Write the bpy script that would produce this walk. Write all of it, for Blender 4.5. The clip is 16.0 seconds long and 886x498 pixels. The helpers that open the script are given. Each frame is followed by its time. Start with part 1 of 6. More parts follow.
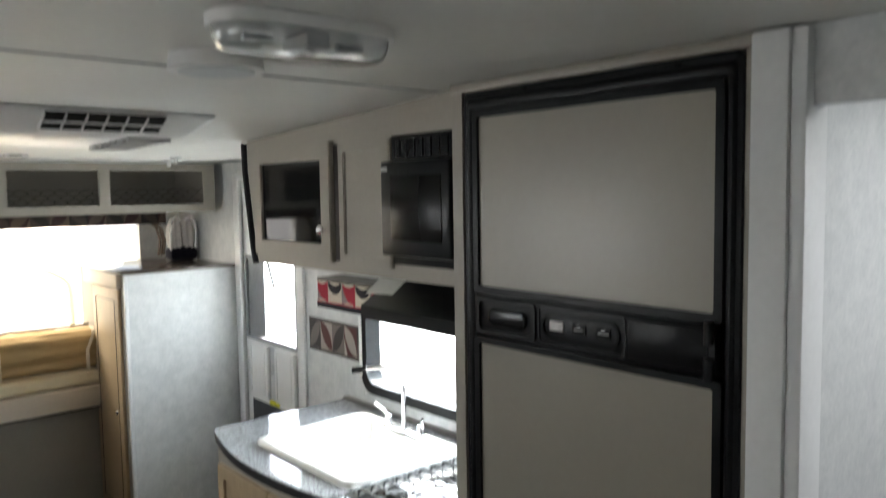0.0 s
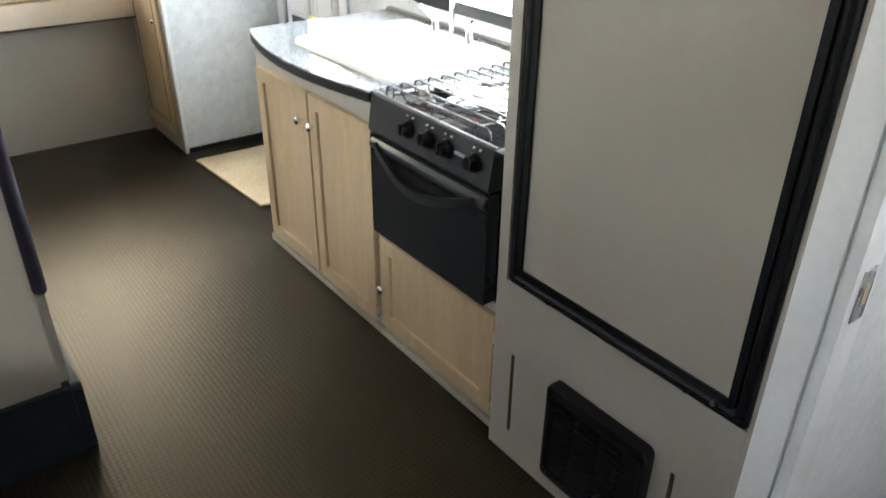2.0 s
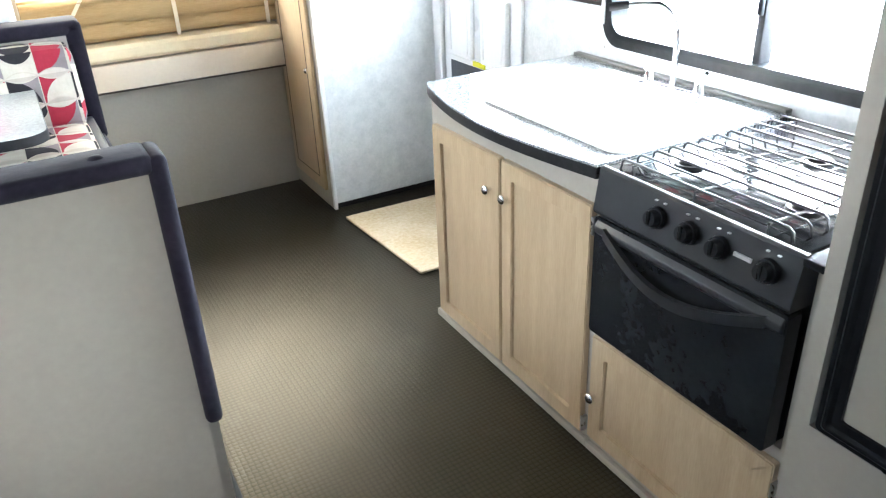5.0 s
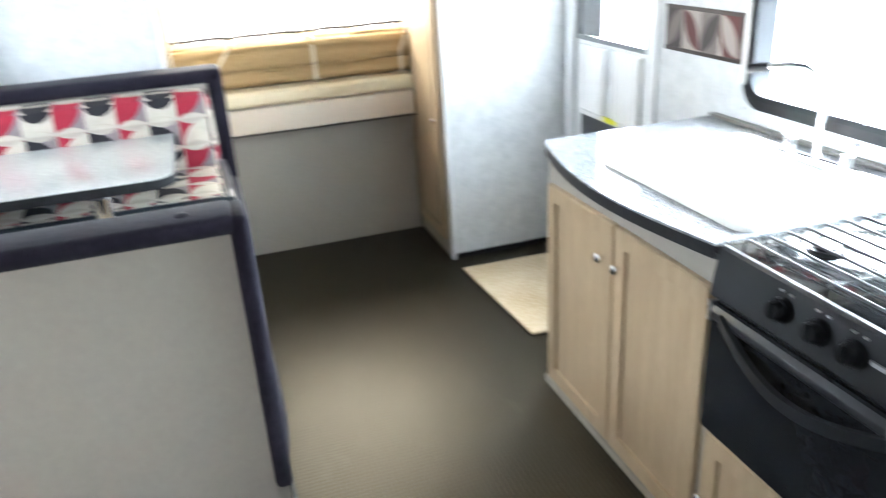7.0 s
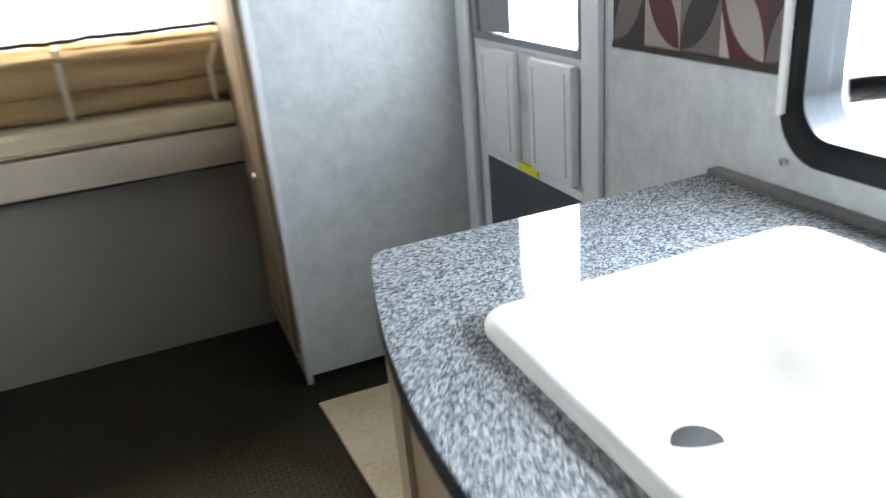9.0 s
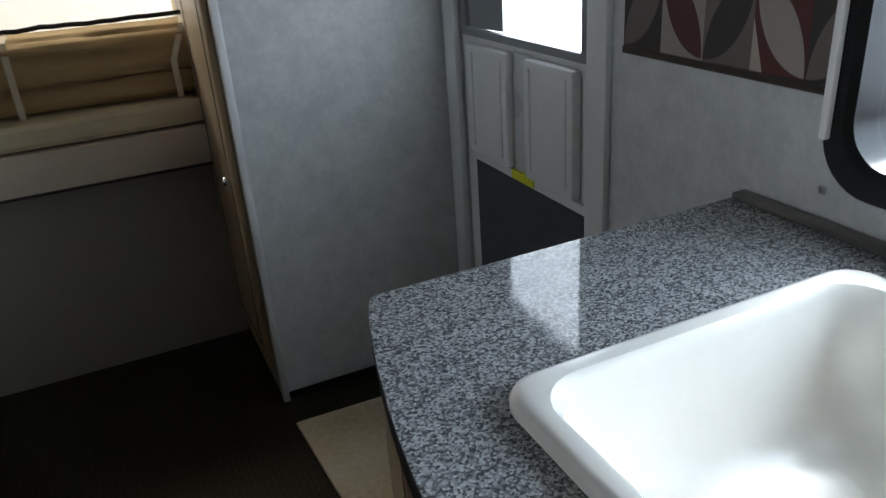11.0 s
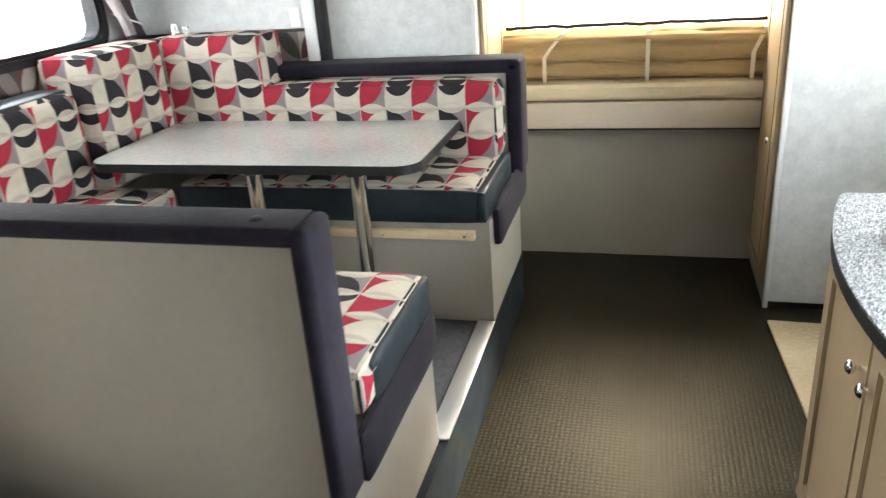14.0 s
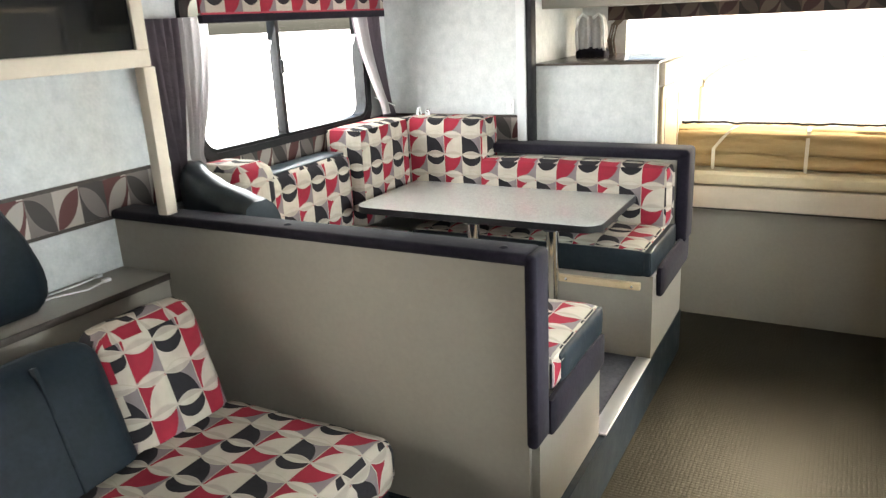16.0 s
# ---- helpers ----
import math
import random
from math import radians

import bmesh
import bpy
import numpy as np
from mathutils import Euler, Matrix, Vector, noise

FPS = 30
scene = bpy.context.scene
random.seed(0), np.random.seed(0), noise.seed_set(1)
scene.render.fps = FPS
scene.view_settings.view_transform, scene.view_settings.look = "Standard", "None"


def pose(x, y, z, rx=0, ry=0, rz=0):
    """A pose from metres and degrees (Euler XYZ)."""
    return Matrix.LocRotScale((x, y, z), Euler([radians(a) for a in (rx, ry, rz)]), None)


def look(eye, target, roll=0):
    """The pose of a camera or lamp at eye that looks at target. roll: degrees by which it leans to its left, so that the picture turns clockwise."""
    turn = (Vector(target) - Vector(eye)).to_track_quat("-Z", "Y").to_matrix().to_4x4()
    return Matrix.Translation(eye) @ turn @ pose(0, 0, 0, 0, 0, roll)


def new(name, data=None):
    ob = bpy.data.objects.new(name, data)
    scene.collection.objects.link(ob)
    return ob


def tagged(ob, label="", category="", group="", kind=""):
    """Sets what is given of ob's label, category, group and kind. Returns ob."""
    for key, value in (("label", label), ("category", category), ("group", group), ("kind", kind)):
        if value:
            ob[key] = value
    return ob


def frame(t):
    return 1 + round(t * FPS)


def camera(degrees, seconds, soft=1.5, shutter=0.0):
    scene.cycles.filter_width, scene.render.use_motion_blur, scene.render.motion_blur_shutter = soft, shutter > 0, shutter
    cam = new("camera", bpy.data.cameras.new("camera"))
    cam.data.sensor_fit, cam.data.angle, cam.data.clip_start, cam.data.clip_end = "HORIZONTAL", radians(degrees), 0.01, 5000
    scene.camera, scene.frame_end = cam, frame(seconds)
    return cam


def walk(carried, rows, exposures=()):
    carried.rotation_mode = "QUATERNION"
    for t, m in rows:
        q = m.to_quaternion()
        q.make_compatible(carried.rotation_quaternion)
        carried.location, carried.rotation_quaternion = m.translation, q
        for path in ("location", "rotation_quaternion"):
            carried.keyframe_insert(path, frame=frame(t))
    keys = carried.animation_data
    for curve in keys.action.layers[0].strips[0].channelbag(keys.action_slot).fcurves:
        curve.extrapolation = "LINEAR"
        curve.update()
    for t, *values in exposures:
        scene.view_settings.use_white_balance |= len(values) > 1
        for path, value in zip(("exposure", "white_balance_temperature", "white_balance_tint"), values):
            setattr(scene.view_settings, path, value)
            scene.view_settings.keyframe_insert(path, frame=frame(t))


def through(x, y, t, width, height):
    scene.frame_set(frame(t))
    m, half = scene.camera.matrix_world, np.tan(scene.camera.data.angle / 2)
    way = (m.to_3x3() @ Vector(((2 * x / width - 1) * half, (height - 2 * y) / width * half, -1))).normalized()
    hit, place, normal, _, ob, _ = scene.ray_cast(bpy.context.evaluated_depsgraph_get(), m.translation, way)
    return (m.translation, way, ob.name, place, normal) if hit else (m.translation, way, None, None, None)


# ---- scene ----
cam = camera(61.2, 16.0, soft=1.2, shutter=0.5)
PATH = [
    (0, (2.709, 2.34, 1.853), (4.018, 3.845, 1.699), -0.9),
    (0.5, (2.753, 2.389, 1.78), (4.009, 3.891, 1.371), -0.6),
    (1, (2.763, 2.423, 1.696), (3.959, 3.892, 1.054), 0.2),
    (1.5, (2.796, 2.453, 1.613), (3.92, 3.884, 0.783), 0.1),
    (2, (2.792, 2.454, 1.577), (3.852, 3.839, 0.598), 0.8),
    (2.5, (2.799, 2.493, 1.549), (3.757, 3.908, 0.509), 0.6),
    (3, (2.796, 2.568, 1.542), (3.631, 4.111, 0.581), -2.4),
    (3.5, (2.788, 2.684, 1.571), (3.577, 4.297, 0.69), -3.2),
    (6, (2.793, 3.123, 1.544), (3.68, 4.655, 0.612), -2.2),
    (6.5, (2.822, 3.131, 1.545), (3.664, 4.712, 0.656), -1.9),
    (7, (2.925, 3.075, 1.565), (3.47, 4.826, 0.768), -3.5),
    (7.5, (3.224, 3.037, 1.592), (3.234, 4.903, 0.872), -6.6),
    (8, (3.398, 3.245, 1.545), (3.545, 5.107, 0.831), -5.3),
    (8.5, (3.553, 3.748, 1.447), (4.001, 5.553, 0.712), -4.4),
    (9, (3.688, 4.219, 1.339), (4.349, 5.936, 0.556), -5.1),
    (9.5, (3.802, 4.577, 1.231), (4.579, 6.184, 0.33), -4.9),
    (12, (3.63, 4.027, 1.469), (4.139, 5.824, 0.753), -0.6),
    (12.5, (3.616, 3.801, 1.495), (3.744, 5.678, 0.816), 0.0),
    (13, (3.603, 3.645, 1.538), (3.386, 5.496, 0.812), -2.2),
    (13.5, (3.535, 3.478, 1.56), (3.123, 5.283, 0.804), -3.1),
    (14, (3.496, 3.304, 1.553), (2.983, 5.074, 0.778), -4.3),
    (14.5, (3.552, 3.108, 1.601), (2.958, 4.888, 0.909), -5.6),
    (15, (3.541, 2.916, 1.618), (2.815, 4.677, 1.007), -2.9),
    (15.5, (3.633, 2.711, 1.674), (2.735, 4.386, 1.053), -3.0),
    (16, (3.669, 2.559, 1.74), (2.745, 4.233, 1.152), -2.9),
]
EXPOSURES = [(0.0, 1.9, 6500, 10), (0.5, 1.9, 6500, 10), (1.0, 1.45, 6500, 10), (1.5, 1.9, 6500, 10), (2.0, 3.2, 6500, 10), (2.5, 4.0, 6500, 10), (3.0, 4.45, 6450, 10), (3.5, 4.3, 6250, 10), (6.0, 3.5, 5900, 10), (7.0, 3.4, 5900, 10), (7.5, 3.3, 5950, 10), (8.0, 3.1, 6050, 10), (8.5, 2.7, 6050, 10), (9.0, 2.0, 6000, 10), (9.5, 1.3, 5850, 10), (12.0, 0.2, 6100, 10), (12.5, 0.45, 6200, 10), (13.0, 1.4, 6450, 10), (13.5, 2.2, 6600, 10), (14.0, 2.75, 6700, 10), (14.5, 3.3, 6850, 10), (15.0, 3.2, 6850, 10), (15.5, 2.95, 6900, 10), (16.0, 2.8, 6900, 10)]
walk(cam, [(t, look(eye, target, roll)) for t, eye, target, roll in PATH], EXPOSURES)

# ---- light and world ----
world = bpy.data.worlds.new("sky")
scene.world = world
world.use_nodes = True
wn = world.node_tree.nodes
sky = wn.new("ShaderNodeTexSky")
sky.sky_type, sky.sun_disc = "NISHITA", False
sky.sun_elevation, sky.sun_rotation = radians(38), radians(66)
sky.air_density, sky.dust_density = 1.0, 4.0
wn["Background"].inputs["Strength"].default_value = 0.11
world.node_tree.links.new(sky.outputs[0], wn["Background"].inputs[0])

sun = new("sun", bpy.data.lights.new("sun", "SUN"))
sun.data.energy, sun.data.angle, sun.data.color = 5.0, radians(22), (1.0, 0.97, 0.92)
sun.matrix_world = look((14, 8.5, 9.5), (4.0, 4.0, 1.0))


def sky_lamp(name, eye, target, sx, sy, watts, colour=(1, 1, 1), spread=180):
    """An area lamp for sky light, in a window's opening or added as fill."""
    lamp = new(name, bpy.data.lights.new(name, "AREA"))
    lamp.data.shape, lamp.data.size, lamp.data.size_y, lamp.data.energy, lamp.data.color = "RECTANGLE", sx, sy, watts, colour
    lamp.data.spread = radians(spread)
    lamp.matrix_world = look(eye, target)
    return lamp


sky_lamp("window_light", (4.79, 4.41, 1.18), (3.5, 4.41, 0.0), 1.9, 0.40, 10.5, (0.82, 0.93, 1.0), 150)
# added fill under the tent canvas, brightens the bunk and the floor before it
sky_lamp("tent_fill_light", (3.42, 7.45, 1.70), (3.42, 7.25, 0.8), 1.2, 0.45, 7, (1.0, 0.94, 0.82))
sky_lamp("window_light", (1.23, 5.43, 1.56), (3.0, 5.43, 0.80), 1.24, 0.67, 4.1, (0.95, 0.98, 1.0))
sky_lamp("window_light", (4.69, 5.955, 1.28), (3.0, 5.955, 1.15), 0.60, 0.46, 2.4, (0.88, 0.96, 1.0))
sky_lamp("window_light", (1.23, 2.80, 1.28), (3.0, 2.80, 1.10), 1.30, 0.46, 0.6, (1.0, 0.97, 0.92))
# extra narrow lamp in the sofa window, aimed to throw the sofa's shadow
sky_lamp("window_light", (1.26, 3.20, 1.27), (2.45, 4.25, 0.80), 0.30, 0.30, 0.22, (1.0, 0.95, 0.86), 70)
# added lamp in an unseen roof opening, brightens the bathroom wall
sky_lamp("bathroom_fill_light", (4.28, 2.2, 2.13), (4.28, 2.25, 0.5), 0.40, 0.40, 2.4, (0.98, 0.99, 1.0))

# ---- materials ----


def mat(name, colour, rough=0.5, metal=0.0, spec=0.5):
    m = bpy.data.materials.new(name)
    m.use_nodes = True
    b = m.node_tree.nodes["Principled BSDF"]
    b.inputs["Base Color"].default_value = (*colour, 1)
    b.inputs["Roughness"].default_value, b.inputs["Metallic"].default_value = rough, metal
    b.inputs["Specular IOR Level"].default_value = spec
    return m


def node(m, kind, **values):
    n = m.node_tree.nodes.new(kind)
    for key, value in values.items():
        n.inputs[key].default_value = value
    return n


def link(m, a, b):
    m.node_tree.links.new(a, b)


def coords(m, scale=(1, 1, 1), uv=False):
    t = m.node_tree.nodes.new("ShaderNodeTexCoord")
    p = node(m, "ShaderNodeMapping", Scale=scale)
    link(m, t.outputs["UV" if uv else "Object"], p.inputs[0])
    return p.outputs[0]


def varied(name, dark, light, rough=0.5, scale=8.0, stretch=(1, 1, 1), bump=0.1, bump_scale=200.0, metal=0.0, spec=0.5, fine=60.0, rough_span=0.12):
    """A surface with colour varied at two sizes, fine relief and uneven gloss."""
    m = mat(name, light, rough, metal, spec)
    b = m.node_tree.nodes["Principled BSDF"]
    c = coords(m, stretch)
    big = node(m, "ShaderNodeTexNoise", Scale=scale, Detail=5.0)
    small = node(m, "ShaderNodeTexNoise", Scale=fine, Detail=3.0)
    link(m, c, big.inputs["Vector"]), link(m, c, small.inputs["Vector"])
    add = m.node_tree.nodes.new("ShaderNodeMath")
    add.operation = "MULTIPLY_ADD"
    add.inputs[1].default_value = 0.6
    half = m.node_tree.nodes.new("ShaderNodeMath")
    half.operation = "MULTIPLY"
    half.inputs[1].default_value = 0.4
    link(m, small.outputs[0], half.inputs[0])
    link(m, big.outputs[0], add.inputs[0]), link(m, half.outputs[0], add.inputs[2])
    ramp = m.node_tree.nodes.new("ShaderNodeValToRGB")
    ramp.color_ramp.elements[0].position, ramp.color_ramp.elements[1].position = 0.32, 0.68
    ramp.color_ramp.elements[0].color, ramp.color_ramp.elements[1].color = (*dark, 1), (*light, 1)
    link(m, add.outputs[0], ramp.inputs[0]), link(m, ramp.outputs[0], b.inputs["Base Color"])
    span = node(m, "ShaderNodeMapRange")
    span.inputs[3].default_value, span.inputs[4].default_value = max(0.02, rough - rough_span), min(1, rough + rough_span)
    link(m, big.outputs[0], span.inputs[0]), link(m, span.outputs[0], b.inputs["Roughness"])
    grain = node(m, "ShaderNodeTexNoise", Scale=bump_scale, Detail=3.0)
    link(m, c, grain.inputs["Vector"])
    bp = node(m, "ShaderNodeBump", Strength=bump, Distance=0.002)
    link(m, grain.outputs[0], bp.inputs["Height"]), link(m, bp.outputs[0], b.inputs["Normal"])
    return m


def mathn(m, op, a, b=None):
    n = m.node_tree.nodes.new("ShaderNodeMath")
    n.operation = op
    for k, v in enumerate((a, b)):
        if v is None:
            continue
        if isinstance(v, (int, float)):
            n.inputs[k].default_value = v
        else:
            link(m, v, n.inputs[k])
    return n.outputs[0]


def pick(m, fac, a, b):
    n = m.node_tree.nodes.new("ShaderNodeMix")
    n.data_type = "RGBA"
    link(m, fac, n.inputs[0])
    for k, v in ((6, a), (7, b)):
        if isinstance(v, tuple):
            n.inputs[k].default_value = (*v, 1)
        else:
            link(m, v, n.inputs[k])
    return n.outputs[2]


def retro_fabric(name, cell, cream, red, black, grey, rough=0.85, petal=0.17, uneven=0.0):
    """Printed cloth: rows of squares cut by quarter arcs, with a cream leaf along each row line."""
    m = mat(name, cream, rough, spec=0.2)
    bsdf = m.node_tree.nodes["Principled BSDF"]
    sep = m.node_tree.nodes.new("ShaderNodeSeparateXYZ")
    link(m, coords(m, (1 / cell, 1 / cell, 1), uv=True), sep.inputs[0])
    u, v = sep.outputs[0], sep.outputs[1]
    a, b = mathn(m, "FRACT", u), mathn(m, "FRACT", v)
    ci = mathn(m, "FLOORED_MODULO", mathn(m, "FLOOR", u), 2.0)
    ri = mathn(m, "FLOORED_MODULO", mathn(m, "FLOOR", v), 2.0)
    # the arc's centre lies on the lower left or the lower right corner, by column
    ax = mathn(m, "ABSOLUTE", mathn(m, "SUBTRACT", a, ci))
    arc = mathn(m, "SQRT", mathn(m, "ADD", mathn(m, "MULTIPLY", ax, ax), mathn(m, "MULTIPLY", b, b)))
    inside = mathn(m, "LESS_THAN", arc, 0.93)
    low = pick(m, ci, pick(m, inside, grey, black), pick(m, inside, red, cream))
    ay = mathn(m, "SUBTRACT", 1.0, b)
    arc2 = mathn(m, "SQRT", mathn(m, "ADD", mathn(m, "POWER", mathn(m, "SUBTRACT", a, 0.5), 2.0), mathn(m, "POWER", ay, 2.0)))
    inside2 = mathn(m, "LESS_THAN", arc2, 0.55)
    ax3 = mathn(m, "SUBTRACT", 1.0, ax)
    arc3 = mathn(m, "SQRT", mathn(m, "ADD", mathn(m, "MULTIPLY", ax3, ax3), mathn(m, "MULTIPLY", ay, ay)))
    inside3 = mathn(m, "LESS_THAN", arc3, 0.93)
    high = pick(m, ci, pick(m, inside2, cream, black), pick(m, inside3, grey, red))
    base = pick(m, ri, low, high)
    hump = mathn(m, "MULTIPLY", mathn(m, "MULTIPLY", a, mathn(m, "SUBTRACT", 1.0, a)), 4 * petal)
    edge = mathn(m, "MINIMUM", b, mathn(m, "SUBTRACT", 1.0, b))
    leaf = mathn(m, "LESS_THAN", edge, hump)
    leafc = pick(m, mathn(m, "MULTIPLY", leaf, ri), tuple(0.8 * q for q in cream), cream)
    full = pick(m, leaf, base, leafc)
    rim = mathn(m, "LESS_THAN", mathn(m, "ABSOLUTE", mathn(m, "SUBTRACT", edge, hump)), 0.018)
    side = mathn(m, "LESS_THAN", mathn(m, "MINIMUM", a, mathn(m, "SUBTRACT", 1.0, a)), 0.015)
    full = pick(m, mathn(m, "MAXIMUM", rim, side), full, tuple(0.9 * q for q in cream))
    soil = node(m, "ShaderNodeTexNoise", Scale=9.0, Detail=6.0)
    mul = m.node_tree.nodes.new("ShaderNodeMix")
    mul.data_type, mul.blend_type = "RGBA", "MULTIPLY"
    mul.inputs[0].default_value = 0.35
    link(m, full, mul.inputs[6]), link(m, soil.outputs[0], mul.inputs[7])
    link(m, mul.outputs[2], bsdf.inputs["Base Color"])
    weave = node(m, "ShaderNodeTexNoise", Scale=450.0, Detail=2.0)
    wrinkle = node(m, "ShaderNodeTexNoise", Scale=14.0, Detail=4.0)
    c = coords(m)
    link(m, c, weave.inputs["Vector"]), link(m, c, wrinkle.inputs["Vector"])
    b1 = node(m, "ShaderNodeBump", Strength=0.25, Distance=0.001)
    b2 = node(m, "ShaderNodeBump", Strength=0.5, Distance=0.012)
    link(m, weave.outputs[0], b1.inputs["Height"]), link(m, wrinkle.outputs[0], b2.inputs["Height"])
    link(m, b1.outputs[0], b2.inputs["Normal"]), link(m, b2.outputs[0], bsdf.inputs["Normal"])
    return m


CREAM, RED, BLACK, GREY = (0.53, 0.475, 0.395), (0.33, 0.022, 0.042), (0.024, 0.022, 0.026), (0.235, 0.20, 0.205)
FABRIC = retro_fabric("printed_fabric", 0.105, CREAM, RED, BLACK, GREY)


def leaf_paper(name, wide, high, tones, start, low):
    """Printed border: a run of four panels of alternating tones, each crossed by a leaf from corner to corner."""
    m = mat(name, tones[0], 0.55, spec=0.3)
    sep = m.node_tree.nodes.new("ShaderNodeSeparateXYZ")
    link(m, coords(m, (-1 / wide, 1 / high, 1), uv=True), sep.inputs[0])
    u, v = mathn(m, "ADD", sep.outputs[0], start / wide), mathn(m, "SUBTRACT", sep.outputs[1], low / high)
    a, b = mathn(m, "FRACT", u), mathn(m, "FRACT", v)
    odd = mathn(m, "FLOORED_MODULO", mathn(m, "FLOOR", u), 2.0)
    late = mathn(m, "GREATER_THAN", mathn(m, "FLOORED_MODULO", mathn(m, "FLOOR", u), 4.0), 1.5)
    a2 = mathn(m, "ABSOLUTE", mathn(m, "SUBTRACT", a, odd))
    far = []
    for cx, cy in ((1.0, 0.0), (0.0, 1.0)):
        dx, dy = mathn(m, "SUBTRACT", a2, cx), mathn(m, "SUBTRACT", b, cy)
        far.append(mathn(m, "LESS_THAN", mathn(m, "ADD", mathn(m, "MULTIPLY", dx, dx), mathn(m, "MULTIPLY", dy, dy)), 0.96))
    leaf = mathn(m, "MULTIPLY", far[0], far[1])
    back = pick(m, odd, pick(m, late, tones[2], tones[3]), pick(m, late, tones[0], tones[1]))
    inner = pick(m, odd, pick(m, late, tones[3], tones[2]), pick(m, late, tones[1], tones[0]))
    # a narrow pale wedge stands at the foot of every other seam
    wedge = mathn(m, "LESS_THAN", mathn(m, "ADD", a, mathn(m, "MULTIPLY", b, 0.42)), 0.24)
    wedge = mathn(m, "MULTIPLY", wedge, mathn(m, "MULTIPLY", late, odd))
    whole = pick(m, wedge, pick(m, leaf, back, inner), tuple(1.25 * q for q in tones[0]))
    link(m, whole, m.node_tree.nodes["Principled BSDF"].inputs["Base Color"])
    return m


BORDER = leaf_paper("border_paper", 0.1025, 0.137, ((0.34, 0.30, 0.265), (0.095, 0.032, 0.030), (0.052, 0.044, 0.042), (0.16, 0.135, 0.125)), 5.55, 1.100)
STRIP = leaf_paper("dark_strip_cloth", 0.10, 0.10, ((0.085, 0.062, 0.05), (0.035, 0.014, 0.014), (0.016, 0.013, 0.012), (0.05, 0.036, 0.03)), 0.0, 1.682)
WALL = varied("mottled_wall_paper", (0.50, 0.52, 0.525), (0.66, 0.67, 0.665), 0.5, scale=22.0, fine=90.0, bump=0.12, bump_scale=120.0)
CEIL = varied("ceiling_board", (0.72, 0.72, 0.69), (0.79, 0.79, 0.755), 0.6, scale=4.0, bump=0.1, bump_scale=300.0)
TAUPE = varied("taupe_board", (0.30, 0.275, 0.235), (0.34, 0.312, 0.267), 0.45, scale=3.0, bump=0.06, bump_scale=260.0, rough_span=0.03)
FRIDGE_SKIN = varied("taupe_fridge_panel", (0.29, 0.265, 0.222), (0.31, 0.285, 0.24), 0.33, scale=2.0, bump=0.05, bump_scale=300.0, rough_span=0.02)
MAPLE = varied("maple_wood", (0.36, 0.265, 0.160), (0.46, 0.352, 0.225), 0.38, scale=5.0, stretch=(6, 6, 0.6), bump=0.08, bump_scale=90.0, fine=40.0)
PALE_WOOD = varied("pale_wood", (0.55, 0.40, 0.24), (0.66, 0.51, 0.33), 0.45, scale=6.0, stretch=(0.6, 6, 6), bump=0.08)
BEDBOARD = varied("cream_board", (0.62, 0.53, 0.43), (0.68, 0.59, 0.48), 0.5, scale=3.0, bump=0.05)
BLACK_PLASTIC = varied("black_plastic", (0.005, 0.0055, 0.0065), (0.009, 0.010, 0.0115), 0.30, scale=20.0, bump=0.05, bump_scale=400.0, spec=0.22, rough_span=0.03)
BLACK_ENAMEL = varied("black_enamel", (0.010, 0.011, 0.012), (0.016, 0.0175, 0.019), 0.16, scale=10.0, bump=0.02, rough_span=0.06, spec=0.28)
SATIN = varied("satin_black", (0.010, 0.0115, 0.013), (0.017, 0.0185, 0.021), 0.42, scale=12.0, bump=0.12, bump_scale=500.0, spec=0.5)
ARM_VINYL = varied("glossy_navy_vinyl", (0.010, 0.018, 0.024), (0.018, 0.030, 0.038), 0.32, scale=9.0, bump=0.25, bump_scale=22.0, spec=0.4)
SOFA_VINYL = varied("matte_navy_vinyl", (0.008, 0.013, 0.018), (0.014, 0.021, 0.028), 0.55, scale=12.0, bump=0.35, bump_scale=35.0, spec=0.12)
SMOKED = mat("smoked_oven_glass", (0.008, 0.0075, 0.007), 0.22, 0.0, 0.15)
GLASS_BLACK = mat("dark_mirror_glass", (0.008, 0.008, 0.008), 0.05, 0.0, 0.45)
VINYL = varied("navy_vinyl", (0.009, 0.014, 0.019), (0.016, 0.024, 0.031), 0.42, scale=12.0, bump=0.35, bump_scale=35.0, spec=0.3)
VELVET = varied("plum_velvet", (0.0075, 0.0065, 0.0125), (0.018, 0.0145, 0.0235), 0.8, scale=10.0, bump=0.5, bump_scale=40.0, spec=0.12)
VELVET.node_tree.nodes["Principled BSDF"].inputs["Sheen Weight"].default_value = 0.06
CHROME = mat("chrome", (0.85, 0.86, 0.88), 0.08, 1.0)
WIRE = varied("grate_wire", (0.035, 0.035, 0.038), (0.065, 0.065, 0.07), 0.4, metal=0.3, scale=30.0, bump=0.05)
COOKTOP = varied("cooktop_enamel", (0.010, 0.011, 0.012), (0.016, 0.017, 0.018), 0.09, scale=10.0, bump=0.01, rough_span=0.03, spec=1.0)
COOKTOP.node_tree.nodes["Principled BSDF"].inputs["Coat Weight"].default_value = 1.0
COOKTOP.node_tree.nodes["Principled BSDF"].inputs["Coat Roughness"].default_value = 0.06
STEEL = varied("brushed_metal", (0.55, 0.55, 0.56), (0.68, 0.68, 0.69), 0.28, metal=1.0, scale=30.0, bump=0.05)
WHITE_PLASTIC = varied("white_plastic", (0.76, 0.76, 0.75), (0.82, 0.82, 0.81), 0.35, scale=6.0, bump=0.04)
